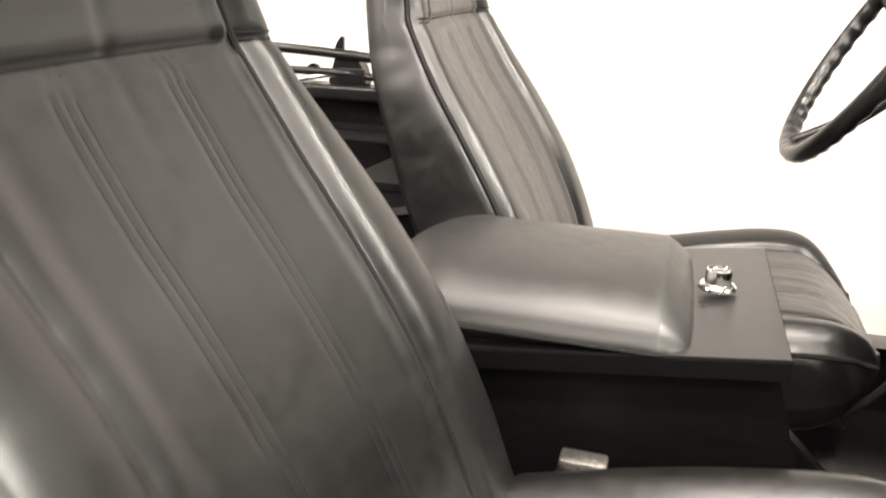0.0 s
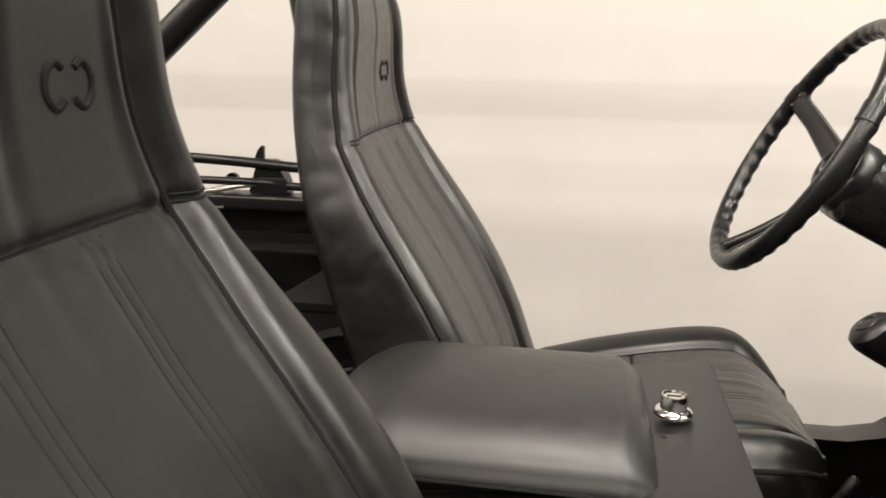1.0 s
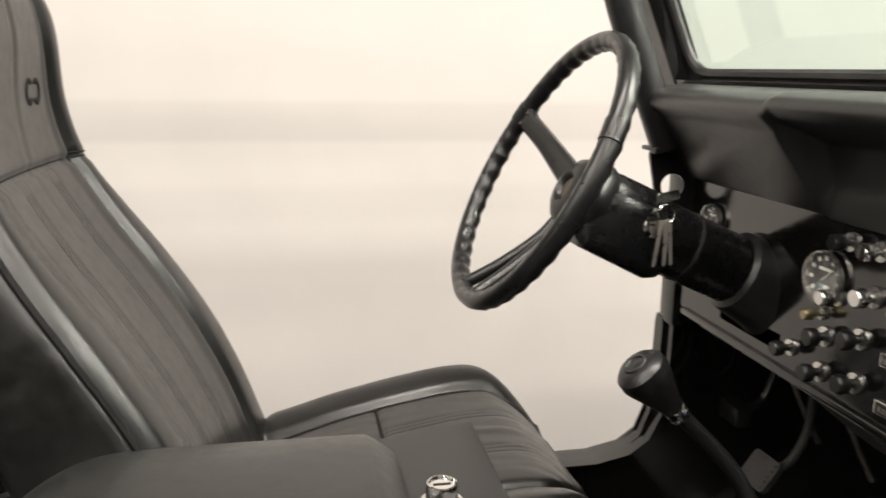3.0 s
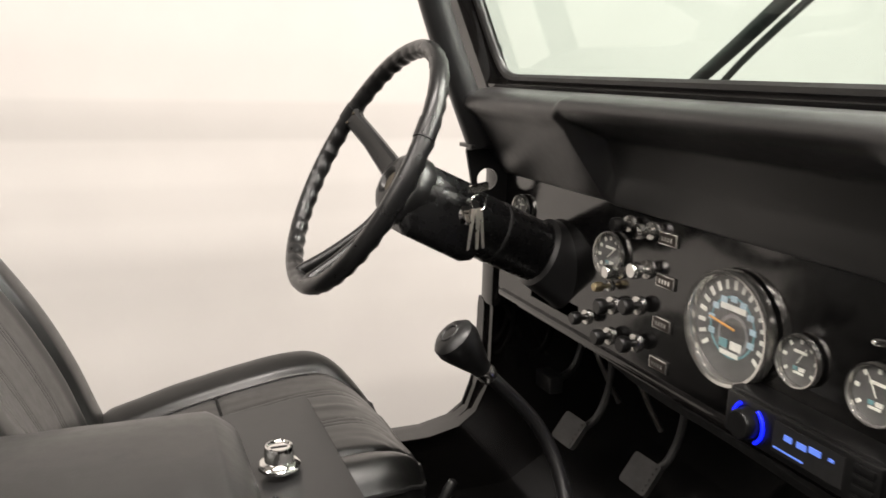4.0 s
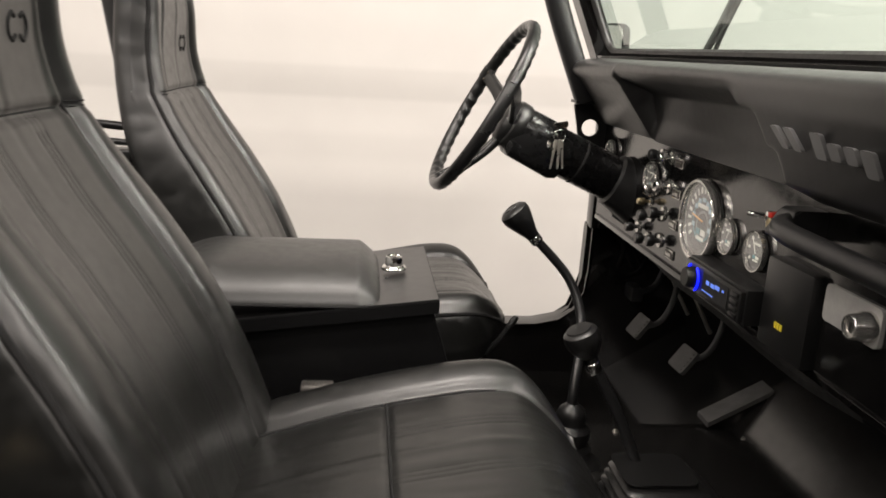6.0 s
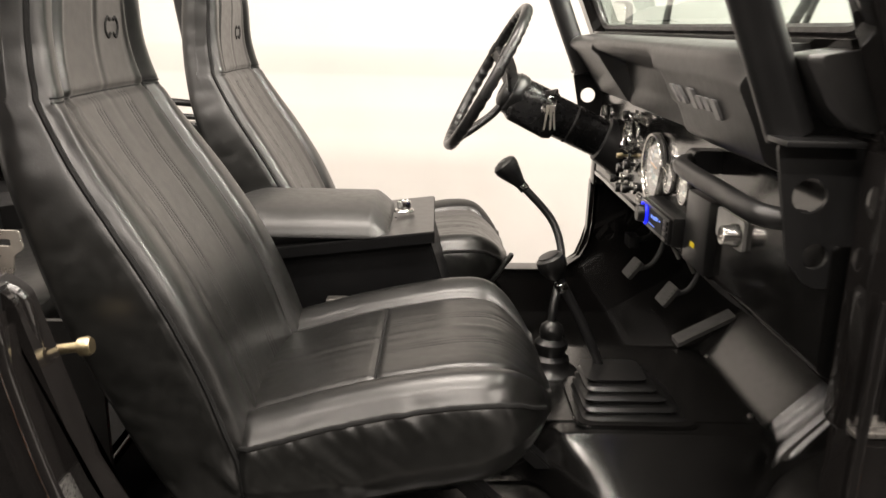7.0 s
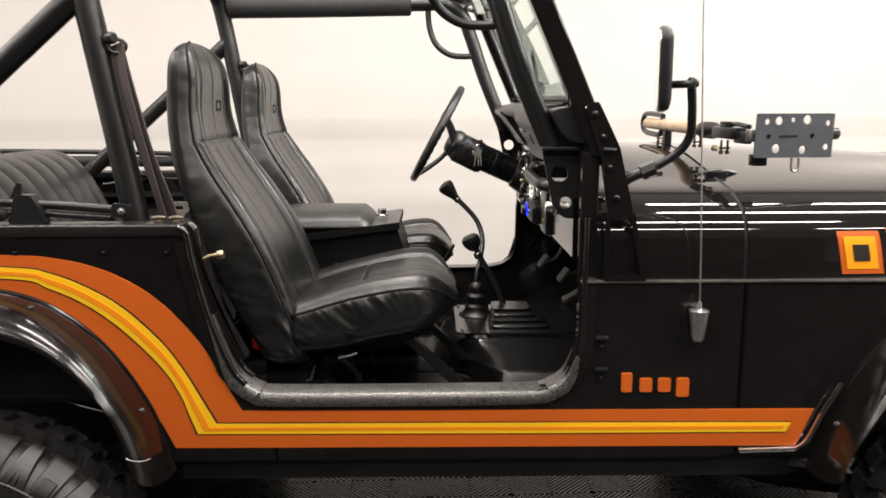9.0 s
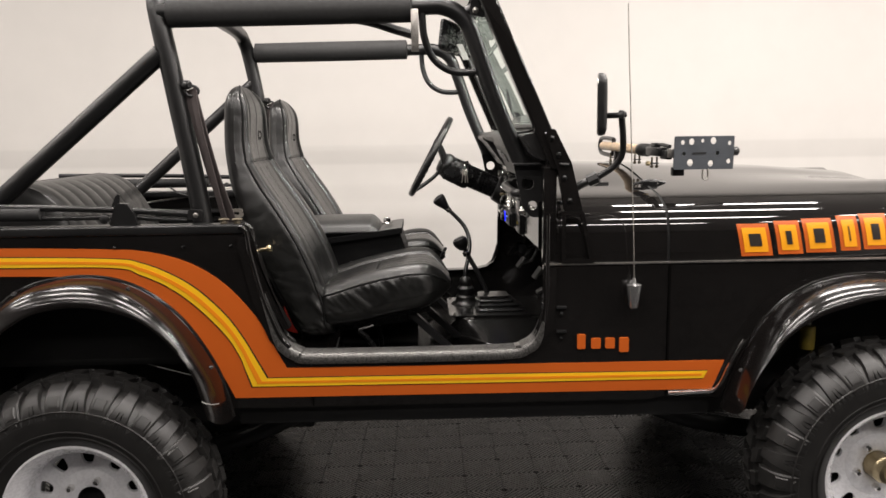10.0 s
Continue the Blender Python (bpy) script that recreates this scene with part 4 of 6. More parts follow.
def back_ring(z):
    """The backrest's section at a height, from the back round the passenger's side, the front and the driver's side."""
    xf, xb, w, wl = lerp_table(FRONT_X, z), lerp_table(BACK_X, z), lerp_table(HALF_W, z), lerp_table(WELT, z)
    end = 0.0
    if z > 1.545:
        end = min(1.0, (z - 1.545) / (TOP - 1.545))
        w *= max(0.0005, 1 - end ** 3.6) ** 0.5
        wl = min(wl, w * 0.72)
        sh = max(0.004, 1 - end ** 2.0) ** 0.5
        xf, xb = xb + 0.012 * end ** 3 + (xf - xb) * sh, xb + 0.012 * end ** 3
    if z < 0.875:
        w *= 0.88 + 0.12 * math.sin(math.pi / 2 * (z - 0.845) / 0.030)
    low = 1 - min(1, max(0, (z - 1.30) / 0.25))
    g = 0.005 * (1 - end)
    k = min(1.0, w / 0.14)
    q = min(1.0, (xf - xb) / 0.076)
    def outline(g, roll):
        return [(0.0, xb), (0.55 * w, xb), (0.86 * w, xb + 0.006 * q), (0.97 * w, xb + 0.020 * q), (w, xb + 0.040 * q), (w, xf - 0.034 * q), (w * 0.992, xf - 0.016 * q), (w * 0.975, xf - 0.008 * q), (w * 0.93, xf + 0.006 * q + 0.006 * low),
            ((w + wl) / 2, xf + 0.007 * q + 0.009 * low), (wl + 0.016 * k, xf + (0.005 + roll) * q + 0.006 * low), (wl + 0.004 * k, xf - g), (wl - 0.004 * k, xf - g), (wl - 0.016 * k, xf + 0.003 * q)] + [(wl * f, xf + 0.002 * q - 0.012 * low * (1 - f * f)) for f in (0.78, 0.68, 0.58, 0.48, 0.38, 0.28, 0.18, 0.08)] + [(0.0, xf - 0.010 * low)]

    plain = 1 - sstep(1.385, 1.405, z)
    half = outline(g, 0.0)
    near = outline(g * (1 - plain) - 0.0035 * plain, -0.001 * plain)
    soft = half[:5] + [(w, xf - 0.046 * q), (w * 0.990, xf - 0.026 * q), (w * 0.962, xf - 0.010 * q), (w * 0.905, xf + 0.004 * q + 0.006 * low)] + half[9:]
    full = [(-y, x) for y, x in near] + soft[::-1][1:-1]
    ring = []
    for p in spline([V(y, x, 0) for y, x in full], 5, closed=True):
        y, x = p.x, p.y
        ay = abs(y)
        if x > (xf + xb) / 2:
            x += 0.0009 * nz(0.4, y, z, 10.0) + 0.0008 * nz(0.8, y * 1.6, z * 1.1, 7.0) * (1 - end)
            if ay < wl - 0.01:
                x -= 0.007 * math.exp(-((z - 1.400) / 0.006) ** 2)
                if z < 1.398:
                    for c in PLEATS:
                        for off in (-0.0105, 0.0, 0.0105):
                            x -= 0.0007 * math.exp(-((y - (c + off) * wl / 0.155) / 0.0026) ** 2)
            else:
                x -= 0.004 * math.exp(-((z - 1.400) / 0.006) ** 2)
        if ay > w * 0.95:
            y += math.copysign(0.0028 * (1 - end) * nz(x * 1.2, 0.2, z * 1.6, 13.0) + 0.011 * max(0, 1 - (z - 0.86) / 0.28) * nz(x * 2.5 + z * 2, 0.9, z * 0.8 - x, 17.0), y)
        ring.append(V(x, SEAT_Y + y, z))
    return ring


PLEATS = (-0.056, 0.056)


def cushion_top(x):
    return lerp_table([(0.60, 0.960), (0.70, 0.983), (0.80, 1.013), (0.90, 1.035), (0.98, 1.046), (1.04, 1.043), (1.10, 1.010)], x)


def cushion_ring(s):
    """The cushion's section: s runs from its back to its front."""
    x = 0.600 + 0.500 * s
    nose = min(1.0, max(0.0, (x - 0.98) / 0.120))
    rear = sstep(0.70, 0.655, x)
    zt, zb = cushion_top(x), lerp_table([(0.60, 0.868), (0.68, 0.868), (0.80, 0.877), (0.90, 0.900), (1.00, 0.920), (1.10, 0.944)], x)
    mid = zb + (zt - zb) * 0.55
    hs = max(0.10, 1 - nose ** 2.6) ** 0.5 * (1 - 0.12 * rear)
    w = 0.264 * max(0.30, 1 - 0.55 * nose ** 2.5) ** 0.8 * (1 - 0.13 * rear)
    q = min(0.158, w * 0.62)
    half = [(0.0, zb), (0.7 * w, zb), (0.93 * w, zb + 0.012), (w, zb + 0.045), (w * 1.005, (zt + zb) / 2), (w * 1.0, zt - 0.035), (w * 0.985, zt - 0.014), (w * 0.955, zt - 0.004), (w * 0.90, zt + 0.012),
            ((w + q) / 2, zt + 0.021), (q + 0.018, zt + 0.010), (q + 0.004, zt - 0.003), (q - 0.004, zt - 0.003), (q - 0.016, zt + 0.003)] + [(q * f, zt + 0.004) for f in (0.78, 0.68, 0.58, 0.48, 0.38, 0.28, 0.18, 0.08)] + [(0.0, zt + 0.005)]
    full = [(-y, z) for y, z in half] + half[::-1][1:-1]
    ring = []
    for p in spline([V(y, z, 0) for y, z in full], 5, closed=True):
        y, z = p.x, p.y
        ay = abs(y)
        if z > zt - 0.02:
            z += 0.0015 * nz(x, y, 0.3, 9.0) + 0.0016 * nz(x * 0.7 + y, y * 2.2, 0.7, 24.0) * (0.3 + nose)
            if ay < q - 0.008:
                z -= 0.004 * math.exp(-((x - 0.850) / 0.005) ** 2)
                if x > 0.852:
                    for c in PLEATS:
                        for off in (-0.0105, 0.0, 0.0105):
                            z -= 0.0007 * math.exp(-((y - c - off) / 0.0026) ** 2)
        if ay > w * 0.9:
            hgt = max(0.0, min(1.0, (z - zb) / (zt - zb)))
            lean = x - 0.75 * (zt - z)
            pucker = nz(lean, 0.3, 0.2 * z, 34.0) + 0.6 * nz(lean * 1.1, 0.8, 0.3 * z, 61.0)
            reach = 0.62 + 0.22 * nz(x, 0.1, 0.4, 15.0)
            tuck = sstep(reach - 0.42, reach + 0.18, hgt) * (1 - hgt ** 9)
            y += math.copysign(0.0085 * pucker * tuck + 0.0045 * nz(x * 1.1 + z, 0.9, z, 11.0) * (1 - hgt) * hgt * 3 + 0.0011 * nz(x + z, 0.7, z, 34.0), y)
        z -= 0.024 * y * max(0.0, min(1.0, (z - zb) / (zt - zb)))
        z = mid + (z - mid) * hs
        xx = x + nose * 0.006 * nz(y * 0.8, 0.2, z * 1.5, 14.0)
        ring.append(V(xx, SEAT_Y + y, z))
    return ring


def on_ring(ring, y, key):
    """The place on the upper or forward part of a ring that lies y from the seat's middle."""
    half = len(ring)
    best = None
    for a, b in zip(ring, ring[1:]):
        if (a.y - SEAT_Y - y) * (b.y - SEAT_Y - y) <= 0 and a.y != b.y:
            p = a.lerp(b, (SEAT_Y + y - a.y) / (b.y - a.y))
            if best is None or p[key] > best[key]:
                best = p
    return best if best is not None else ring[half // 2]


def on_front(z, y):
    return on_ring(back_ring(z), y, 0)


def on_cushion(x, y):
    return on_ring(cushion_ring((x - 0.600) / 0.500), y, 2)


def make_seat():
    seat = thing("bucket_seat", (0.75, SEAT_Y, 0.70), "black leather high-back bucket seat with stitched pleats", "car seat", "front bucket seats")
    zs = [0.845 + 0.745 * i / 150 for i in range(151)] + [1.59 + (TOP - 1.59) * math.sin(math.pi / 2 * i / 26) for i in range(1, 27)]
    back = part("backrest", loft([back_ring(z) for z in zs]), LEATHER, seat, sharp=80)
    for sgn in (-1, 1):
        zlow = 0.90 if sgn > 0 else 1.402
        line = [on_front(z, sgn * lerp_table(WELT, z)) + V(0.0010, 0, 0) for z in [zlow + (1.5815 - zlow) * i / 47 for i in range(48)]]
        part("piping", tube(line, 0.0032, 6, 1), SEAM, back)
        if sgn > 0:
            continue
        line = []
        for i in range(64):
            z = 0.885 + 0.765 * math.sin(math.pi / 2 * i / 63)
            ring = back_ring(z)
            p = ring[35]
            line.append(p + V(0.0016, 0.0010 * sgn, 0))
        part("side_welt", tube(line, 0.0036, 6, 1), SEAM, back)
    for sgn in (-1, 1):
        part("strip_seam", tube([on_front(1.400, sgn * y) + V(0.0, 0, 0) for y in [0.150 + 0.0085 * i for i in range(6)]], 0.0016, 6, 1), SEAM, back)
        part("strip_seam", tube([on_front(1.406, sgn * y) + V(0.0010, 0, 0) for y in [0.150 + 0.0085 * i for i in range(6)]], 0.0010, 6, 1), SEAM, back)
    part("head_seam", tube([on_front(1.400, y) + V(-0.0012, 0, 0) for y in [-0.143 + 0.011 * i for i in range(27)]], 0.0024, 6, 1), SEAM, back)
    for c in PLEATS:
        for off in (-0.010, 0.0, 0.010):
            line = [on_front(z, (c + off) * lerp_table(WELT, z) / 0.155) + V(0.0004, 0, 0) for z in [0.93 + 0.0155 * i for i in range(31)]]
            part("stitch_line", tube([p + V(-0.0006, 0, 0) for p in line], 0.0005, 5, 1), SEAM, back)
    # two stitched marks on the head panel
    for y, bend in ((0.048, 1), (0.074, -1)):
        pts = [on_front(1.488 + dz, y + dy * bend) + V(-0.0015, 0, 0) for dy, dz in ((0.007, 0.010), (0.0, 0.014), (-0.008, 0.006), (-0.008, -0.006), (0.0, -0.014), (0.008, -0.009))]
        part("stitched_mark", tube(pts, 0.0034, 8, 4), SEAM, back)
    cush = part("cushion", loft([cushion_ring(i / 130) for i in range(131)]), LEATHER, seat, sharp=80)
    for sgn in (-1, 1):
        part("piping", tube([on_cushion(x, sgn * 0.158) + V(0, 0, 0.0010) for x in [0.62 + 0.0115 * i for i in range(34)]], 0.0026, 6, 1), SEAM, cush)
        line = []
        for i in range(50):
            ring = cushion_ring(0.13 + 0.84 * i / 49)
            line.append((ring[32] if sgn < 0 else ring[-32]) + V(0, 0.001 * sgn, 0.001))
        part("welt", tube(line, 0.0036, 6, 1), SEAM, cush)
    part("cross_seam", tube([on_cushion(0.850, y) + V(0, 0, 0.0012) for y in [-0.156 + 0.012 * i for i in range(27)]], 0.0022, 6, 1), SEAM, cush)
    for c in PLEATS:
        for off in (-0.010, 0.0, 0.010):
            part("stitch_line", tube([on_cushion(x, c + off) + V(0, 0, -0.0002) for x in [0.858 + 0.0125 * i for i in range(15)]], 0.0005, 5, 1), SEAM, cush)
    part("seat_pan", prism([(0.62, 0.850), (1.03, 0.905), (1.03, 0.925), (0.62, 0.880)], "y", SEAT_Y - 0.19, SEAT_Y + 0.19, 0.006), COLUMNM, seat)
    for y in (SEAT_Y - 0.17, SEAT_Y + 0.13):
        part("slide_rail", prism([(0.62, 0.828), (0.99, 0.872), (0.99, 0.900), (0.62, 0.855)], "y", y, y + 0.04, 0.003), COLUMNM, seat)
        part("leg", prism([(0.955, 0.893), (0.985, 0.896), (1.150, 0.735), (1.118, 0.735)], "y", y - 0.020, y + 0.016, 0.003), SATIN, seat)
        part("leg", prism([(0.60, 0.845), (0.735, 0.845), (0.715, 0.775), (0.700, 0.70), (0.60, 0.70)], "y", y - 0.012, y + 0.03, 0.003), PAINT, seat)
        # Pale strip that paints the highlight along the rear leg's bent edge.
        part("leg_highlight", prism([(0.7255, 0.822), (0.7295, 0.822), (0.7185, 0.781), (0.703, 0.779), (0.703, 0.783), (0.713, 0.785)], "y", y - 0.015, y - 0.011), PEDALM, seat, "pale strip standing for the highlight on the leg's edge")
        part("strut", tube([(0.790, y, 0.842), (0.838, y, 0.790), (0.850, y, 0.70)], 0.010, 8, 2), COLUMNM, seat)
    part("slide_lever", tube([(0.800, SEAT_Y - 0.255, 0.866), (0.825, SEAT_Y - 0.262, 0.873), (0.846, SEAT_Y - 0.262, 0.880)], 0.0055, 8, 3, flat=0.6), PEDALM, seat, "dull metal slide lever")
    return seat


passenger = make_seat()
driver = copy_thing(passenger, pose(0.742, SEAT_Y + 0.806, 0.686))
for ob in driver.children:
    if ob.name.startswith("cushion"):
        ob.location += V(0.014, 0, -0.012)  # slid forward and more worn down
tagged(driver, "black leather high-back bucket seat behind the steering wheel")

# ---- console between the seats ----
console = thing("centre_console", (0.72, 0.86, 0.70), "black metal centre console with a padded leather lid and a lock", "centre console")
part("body", prism([(0.40, 0.72), (0.40, 1.052), (0.918, 1.117), (0.985, 0.90), (0.985, 0.72)], "y", 0.715, 1.005, 0.004), CONSOLEM, console)
def deck_z(x):
    """The height of the console's sloping top."""
    return 1.1235 + 0.125 * (x - 0.926)


for y0, y1 in ((0.694, 0.698), (1.020, 1.024)):
    part("lip", prism([(0.40, deck_z(0.40) - 0.019), (0.40, deck_z(0.40) + 0.001), (0.928, deck_z(0.928) + 0.001), (0.930, deck_z(0.930) - 0.019)], "y", y0, y1, 0.001), CONSOLEM, console)
part("lip", box(0.926, 0.930, 0.698, 1.020, deck_z(0.928) - 0.019, deck_z(0.928) + 0.001, 0.001), CONSOLEM, console)
part("end_plate", loft([[V(x, y, deck_z(x) + d) for y, d in ((0.696, 0.0), (1.022, 0.0), (1.022, 0.0035), (0.696, 0.0035))] for x in (0.40, 0.928)]), SATIN, console)


def lid_ring(x):
    e = min(1.0, max(0.0, (0.843 - x) / 0.035)) ** 0.5 if x > 0.8 else math.sin(math.pi / 2 * min(1.0, max(0.0, (x - 0.484) / 0.105))) ** 0.6
    half = [(0.0, 1.068), (0.134, 1.068), (0.145, 1.071), (0.153, 1.084), (0.1610, 1.101), (0.1635, 1.112), (0.1585, 1.1235), (0.148, 1.1370), (0.112, 1.1530), (0.06, 1.1615), (0.0, 1.1635)]
    far = half[:6] + [(0.154, 1.120), (0.141, 1.131), (0.108, 1.1480), (0.06, 1.1600), (0.0, 1.1635)]
    full = far + [(-a, b) for a, b in half[::-1][1:-1]]
    out = []
    for p in spline([V(a, b, 0) for a, b in full], 4, closed=True):
        y, z = p.x * ((0.88 + 0.12 * e) if x > 0.7 else (0.62 + 0.38 * e)), 1.100 + (p.y - 1.100) * (0.22 + 0.78 * e)
        if z > 1.11:
            z += 0.002 * nz(x, y, 0.5, 10.0)
        else:
            z = 1.11 - (1.11 - z) * (1.11 - deck_z(x) - 0.003) / 0.042
        out.append(V(x, 0.859 + y, z))
    return out


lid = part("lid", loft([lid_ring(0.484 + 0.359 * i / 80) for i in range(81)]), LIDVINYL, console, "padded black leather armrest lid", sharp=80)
part("lid_seam", tube([(0.592 + 0.208 * i / 12, 0.6958, 1.1115) for i in range(13)] + [(0.823, 0.700, 1.112), (0.837, 0.716, 1.108), (0.8425, 0.76, 1.106), (0.8430, 0.859, 1.106), (0.8425, 0.96, 1.106), (0.837, 1.0, 1.108)], 0.0020, 6, 3), SEAM, lid)
lock = part("lock", lathe([(0.021, 0.0), (0.021, 0.003), (0.018, 0.006), (0.0145, 0.007), (0.0145, 0.018), (0.0135, 0.022), (0.012, 0.0225), (0.011, 0.0205), (0, 0.0205)], (0.866, 0.859, 1.127), (0, 0, 1), 28), CHROME, console, "chrome push lock")
part("keyhole", box(0.858, 0.874, 0.858, 0.860, 1.147, 1.1482), DARK, lock)
for i in range(5):
    part("writing_bar", box(0.800 + 0.006 * i, 0.803 + 0.006 * i, 0.735, 0.752, 1.1185 + 0.0007 * i, 1.1205 + 0.0007 * i), DARK, console)
for x in (0.838, 0.852):
    part("rivet", lathe([(0.003, 0), (0.002, 0.002), (0, 0.002)], (x, 0.800, 1.127), (0, 0, 1), 8), DARK, console)
buckle = thing("belt_buckle", (0.76, 0.68, 0.99), "silver and black seat belt buckle on its stalk beside the cushion", "seat belt buckle")
part("housing", prism(rounded([(0.722, 0.94), (0.780, 0.936), (0.776, 0.990), (0.727, 0.994)], 0.006), "y", 0.655, 0.685, 0.003), PLASTIC, buckle)
part("chrome_top", box(0.728, 0.776, 0.657, 0.683, 0.990, 1.002, 0.004), STEEL, buckle)
part("stalk", tube([(0.75, 0.67, 0.945), (0.74, 0.672, 0.86), (0.70, 0.675, 0.75)], 0.012, 8, 4, flat=0.35), WEBBING, buckle)


# ---- dash ----
dash = P("dash_panel", prism(rounded([(1.372, 1.345), (1.385, 1.350), (1.402, 1.345), (1.402, 1.125), (1.372, 1.125)], 0.004), "y", 0.09, 1.41, 0.002), DASHPAINT, label="black painted metal dash panel with gauges")
part("lower_lip", box(1.366, 1.41, 0.45, 1.40, 1.117, 1.128, 0.004), PAINT, dash)
part("top_shelf", box(1.385, 1.45, 0.062, 1.438, 1.350, 1.405, 0.004), PAINT, dash)


def pad_section(y):
    """The padded dash cover's outline at y, from the windshield round to the panel."""
    def sm(a, b):
        k = max(0.0, min(1.0, (y - a) / (b - a)))
        return k * k * (3 - 2 * k)
    far = sm(1.055, 1.075)
    near, near_b, near_c, near_d = 1 - sm(0.530, 0.600), 1 - sm(0.490, 0.530), 1 - sm(0.465, 0.495), 1 - sm(0.445, 0.470)
    mid = (1 - far) * (1 - near)
    end = math.exp(-((y - 1.415) / 0.012) ** 2) + math.exp(-((y - 0.165) / 0.02) ** 2)
    brow = 1.270 + 0.02 * end
    pts = [(1.400, 1.4880), (1.345, 1.4890), (brow + 0.022, 1.4870 - 0.004 * far), (brow + 0.004, 1.4800 - 0.006 * far), (brow, 1.4680 - 0.010 * far)]
    a = V(1.292, 1.440) * far + V(1.284, 1.4560) * mid + V(1.271, 1.440) * near
    b = V(1.325, 1.395) * far + V(1.352, 1.4300) * (1 - far) * (1 - near_b) + V(1.294, 1.395) * near_b
    c = V(1.358, 1.352) * far + V(1.366, 1.3800) * (1 - far) * (1 - near_c) + V(1.312, 1.352) * near_c
    d = V(1.366, 1.340) * far + V(1.368, 1.3350) * (1 - far) * (1 - near_d) + V(1.350, 1.334) * near_d
    pts += [tuple(a), tuple(b), tuple(c), tuple(d), (1.382, 1.342), (1.400, 1.40)]
    return [V(m, y, n) for m, n in rounded(pts, 0.007, 3)]


ys = sorted(set([0.165, 0.17, 0.18, 0.22, 0.3, 0.4] + [0.44 + 0.005 * i for i in range(31)] + [0.66, 0.75, 0.85, 0.95, 1.04] + [1.05 + 0.004 * i for i in range(8)] + [1.1, 1.2, 1.3, 1.38, 1.40, 1.41, 1.415]))
P("dash_pad", loft([pad_section(y) for y in ys]), DASHPAD, label="padded black dash cover with a deep visor", sharp=28)
wing = [(1.302, 1.478), (1.352, 1.486), (1.392, 1.486), (1.392, 1.400), (1.362, 1.400), (1.334, 1.424)]
P("pad_wing", eased(loft([[V(x + dx, y, z) for x, z in rounded(wing, 0.010, 3)] for y, dx in ((0.068, 0.012), (0.076, 0.0), (0.128, 0.0))]), 0.004), DASHPAD)
# embossed badge on the pad, drawn as plain blocks
def badge(name, y0, y1, z0, z1, skew=0.0):
    def fx(z):
        return 1.2685 + (1.44 - z) * 0.52 if z < 1.44 else 1.2685
    q = rounded([(y0, z0), (y1, z0), (y1 + skew, z1), (y0 + skew, z1)], 0.004)
    P(name, loft([[V(fx(z) + d, y, z) for y, z in q] for d in (0.004, -0.003)]), SILVER)


for y1, y0, z0, z1, sk in ((0.440, 0.426, 1.399, 1.424, 0.014), (0.414, 0.398, 1.399, 1.424, 0.012), (0.370, 0.350, 1.396, 1.424, 0), (0.342, 0.323, 1.398, 1.416, 0), (0.313, 0.294, 1.398, 1.416, 0), (0.285, 0.265, 1.389, 1.416, 0)):
    badge("badge_block", y0, y1, z0, z1, sk)


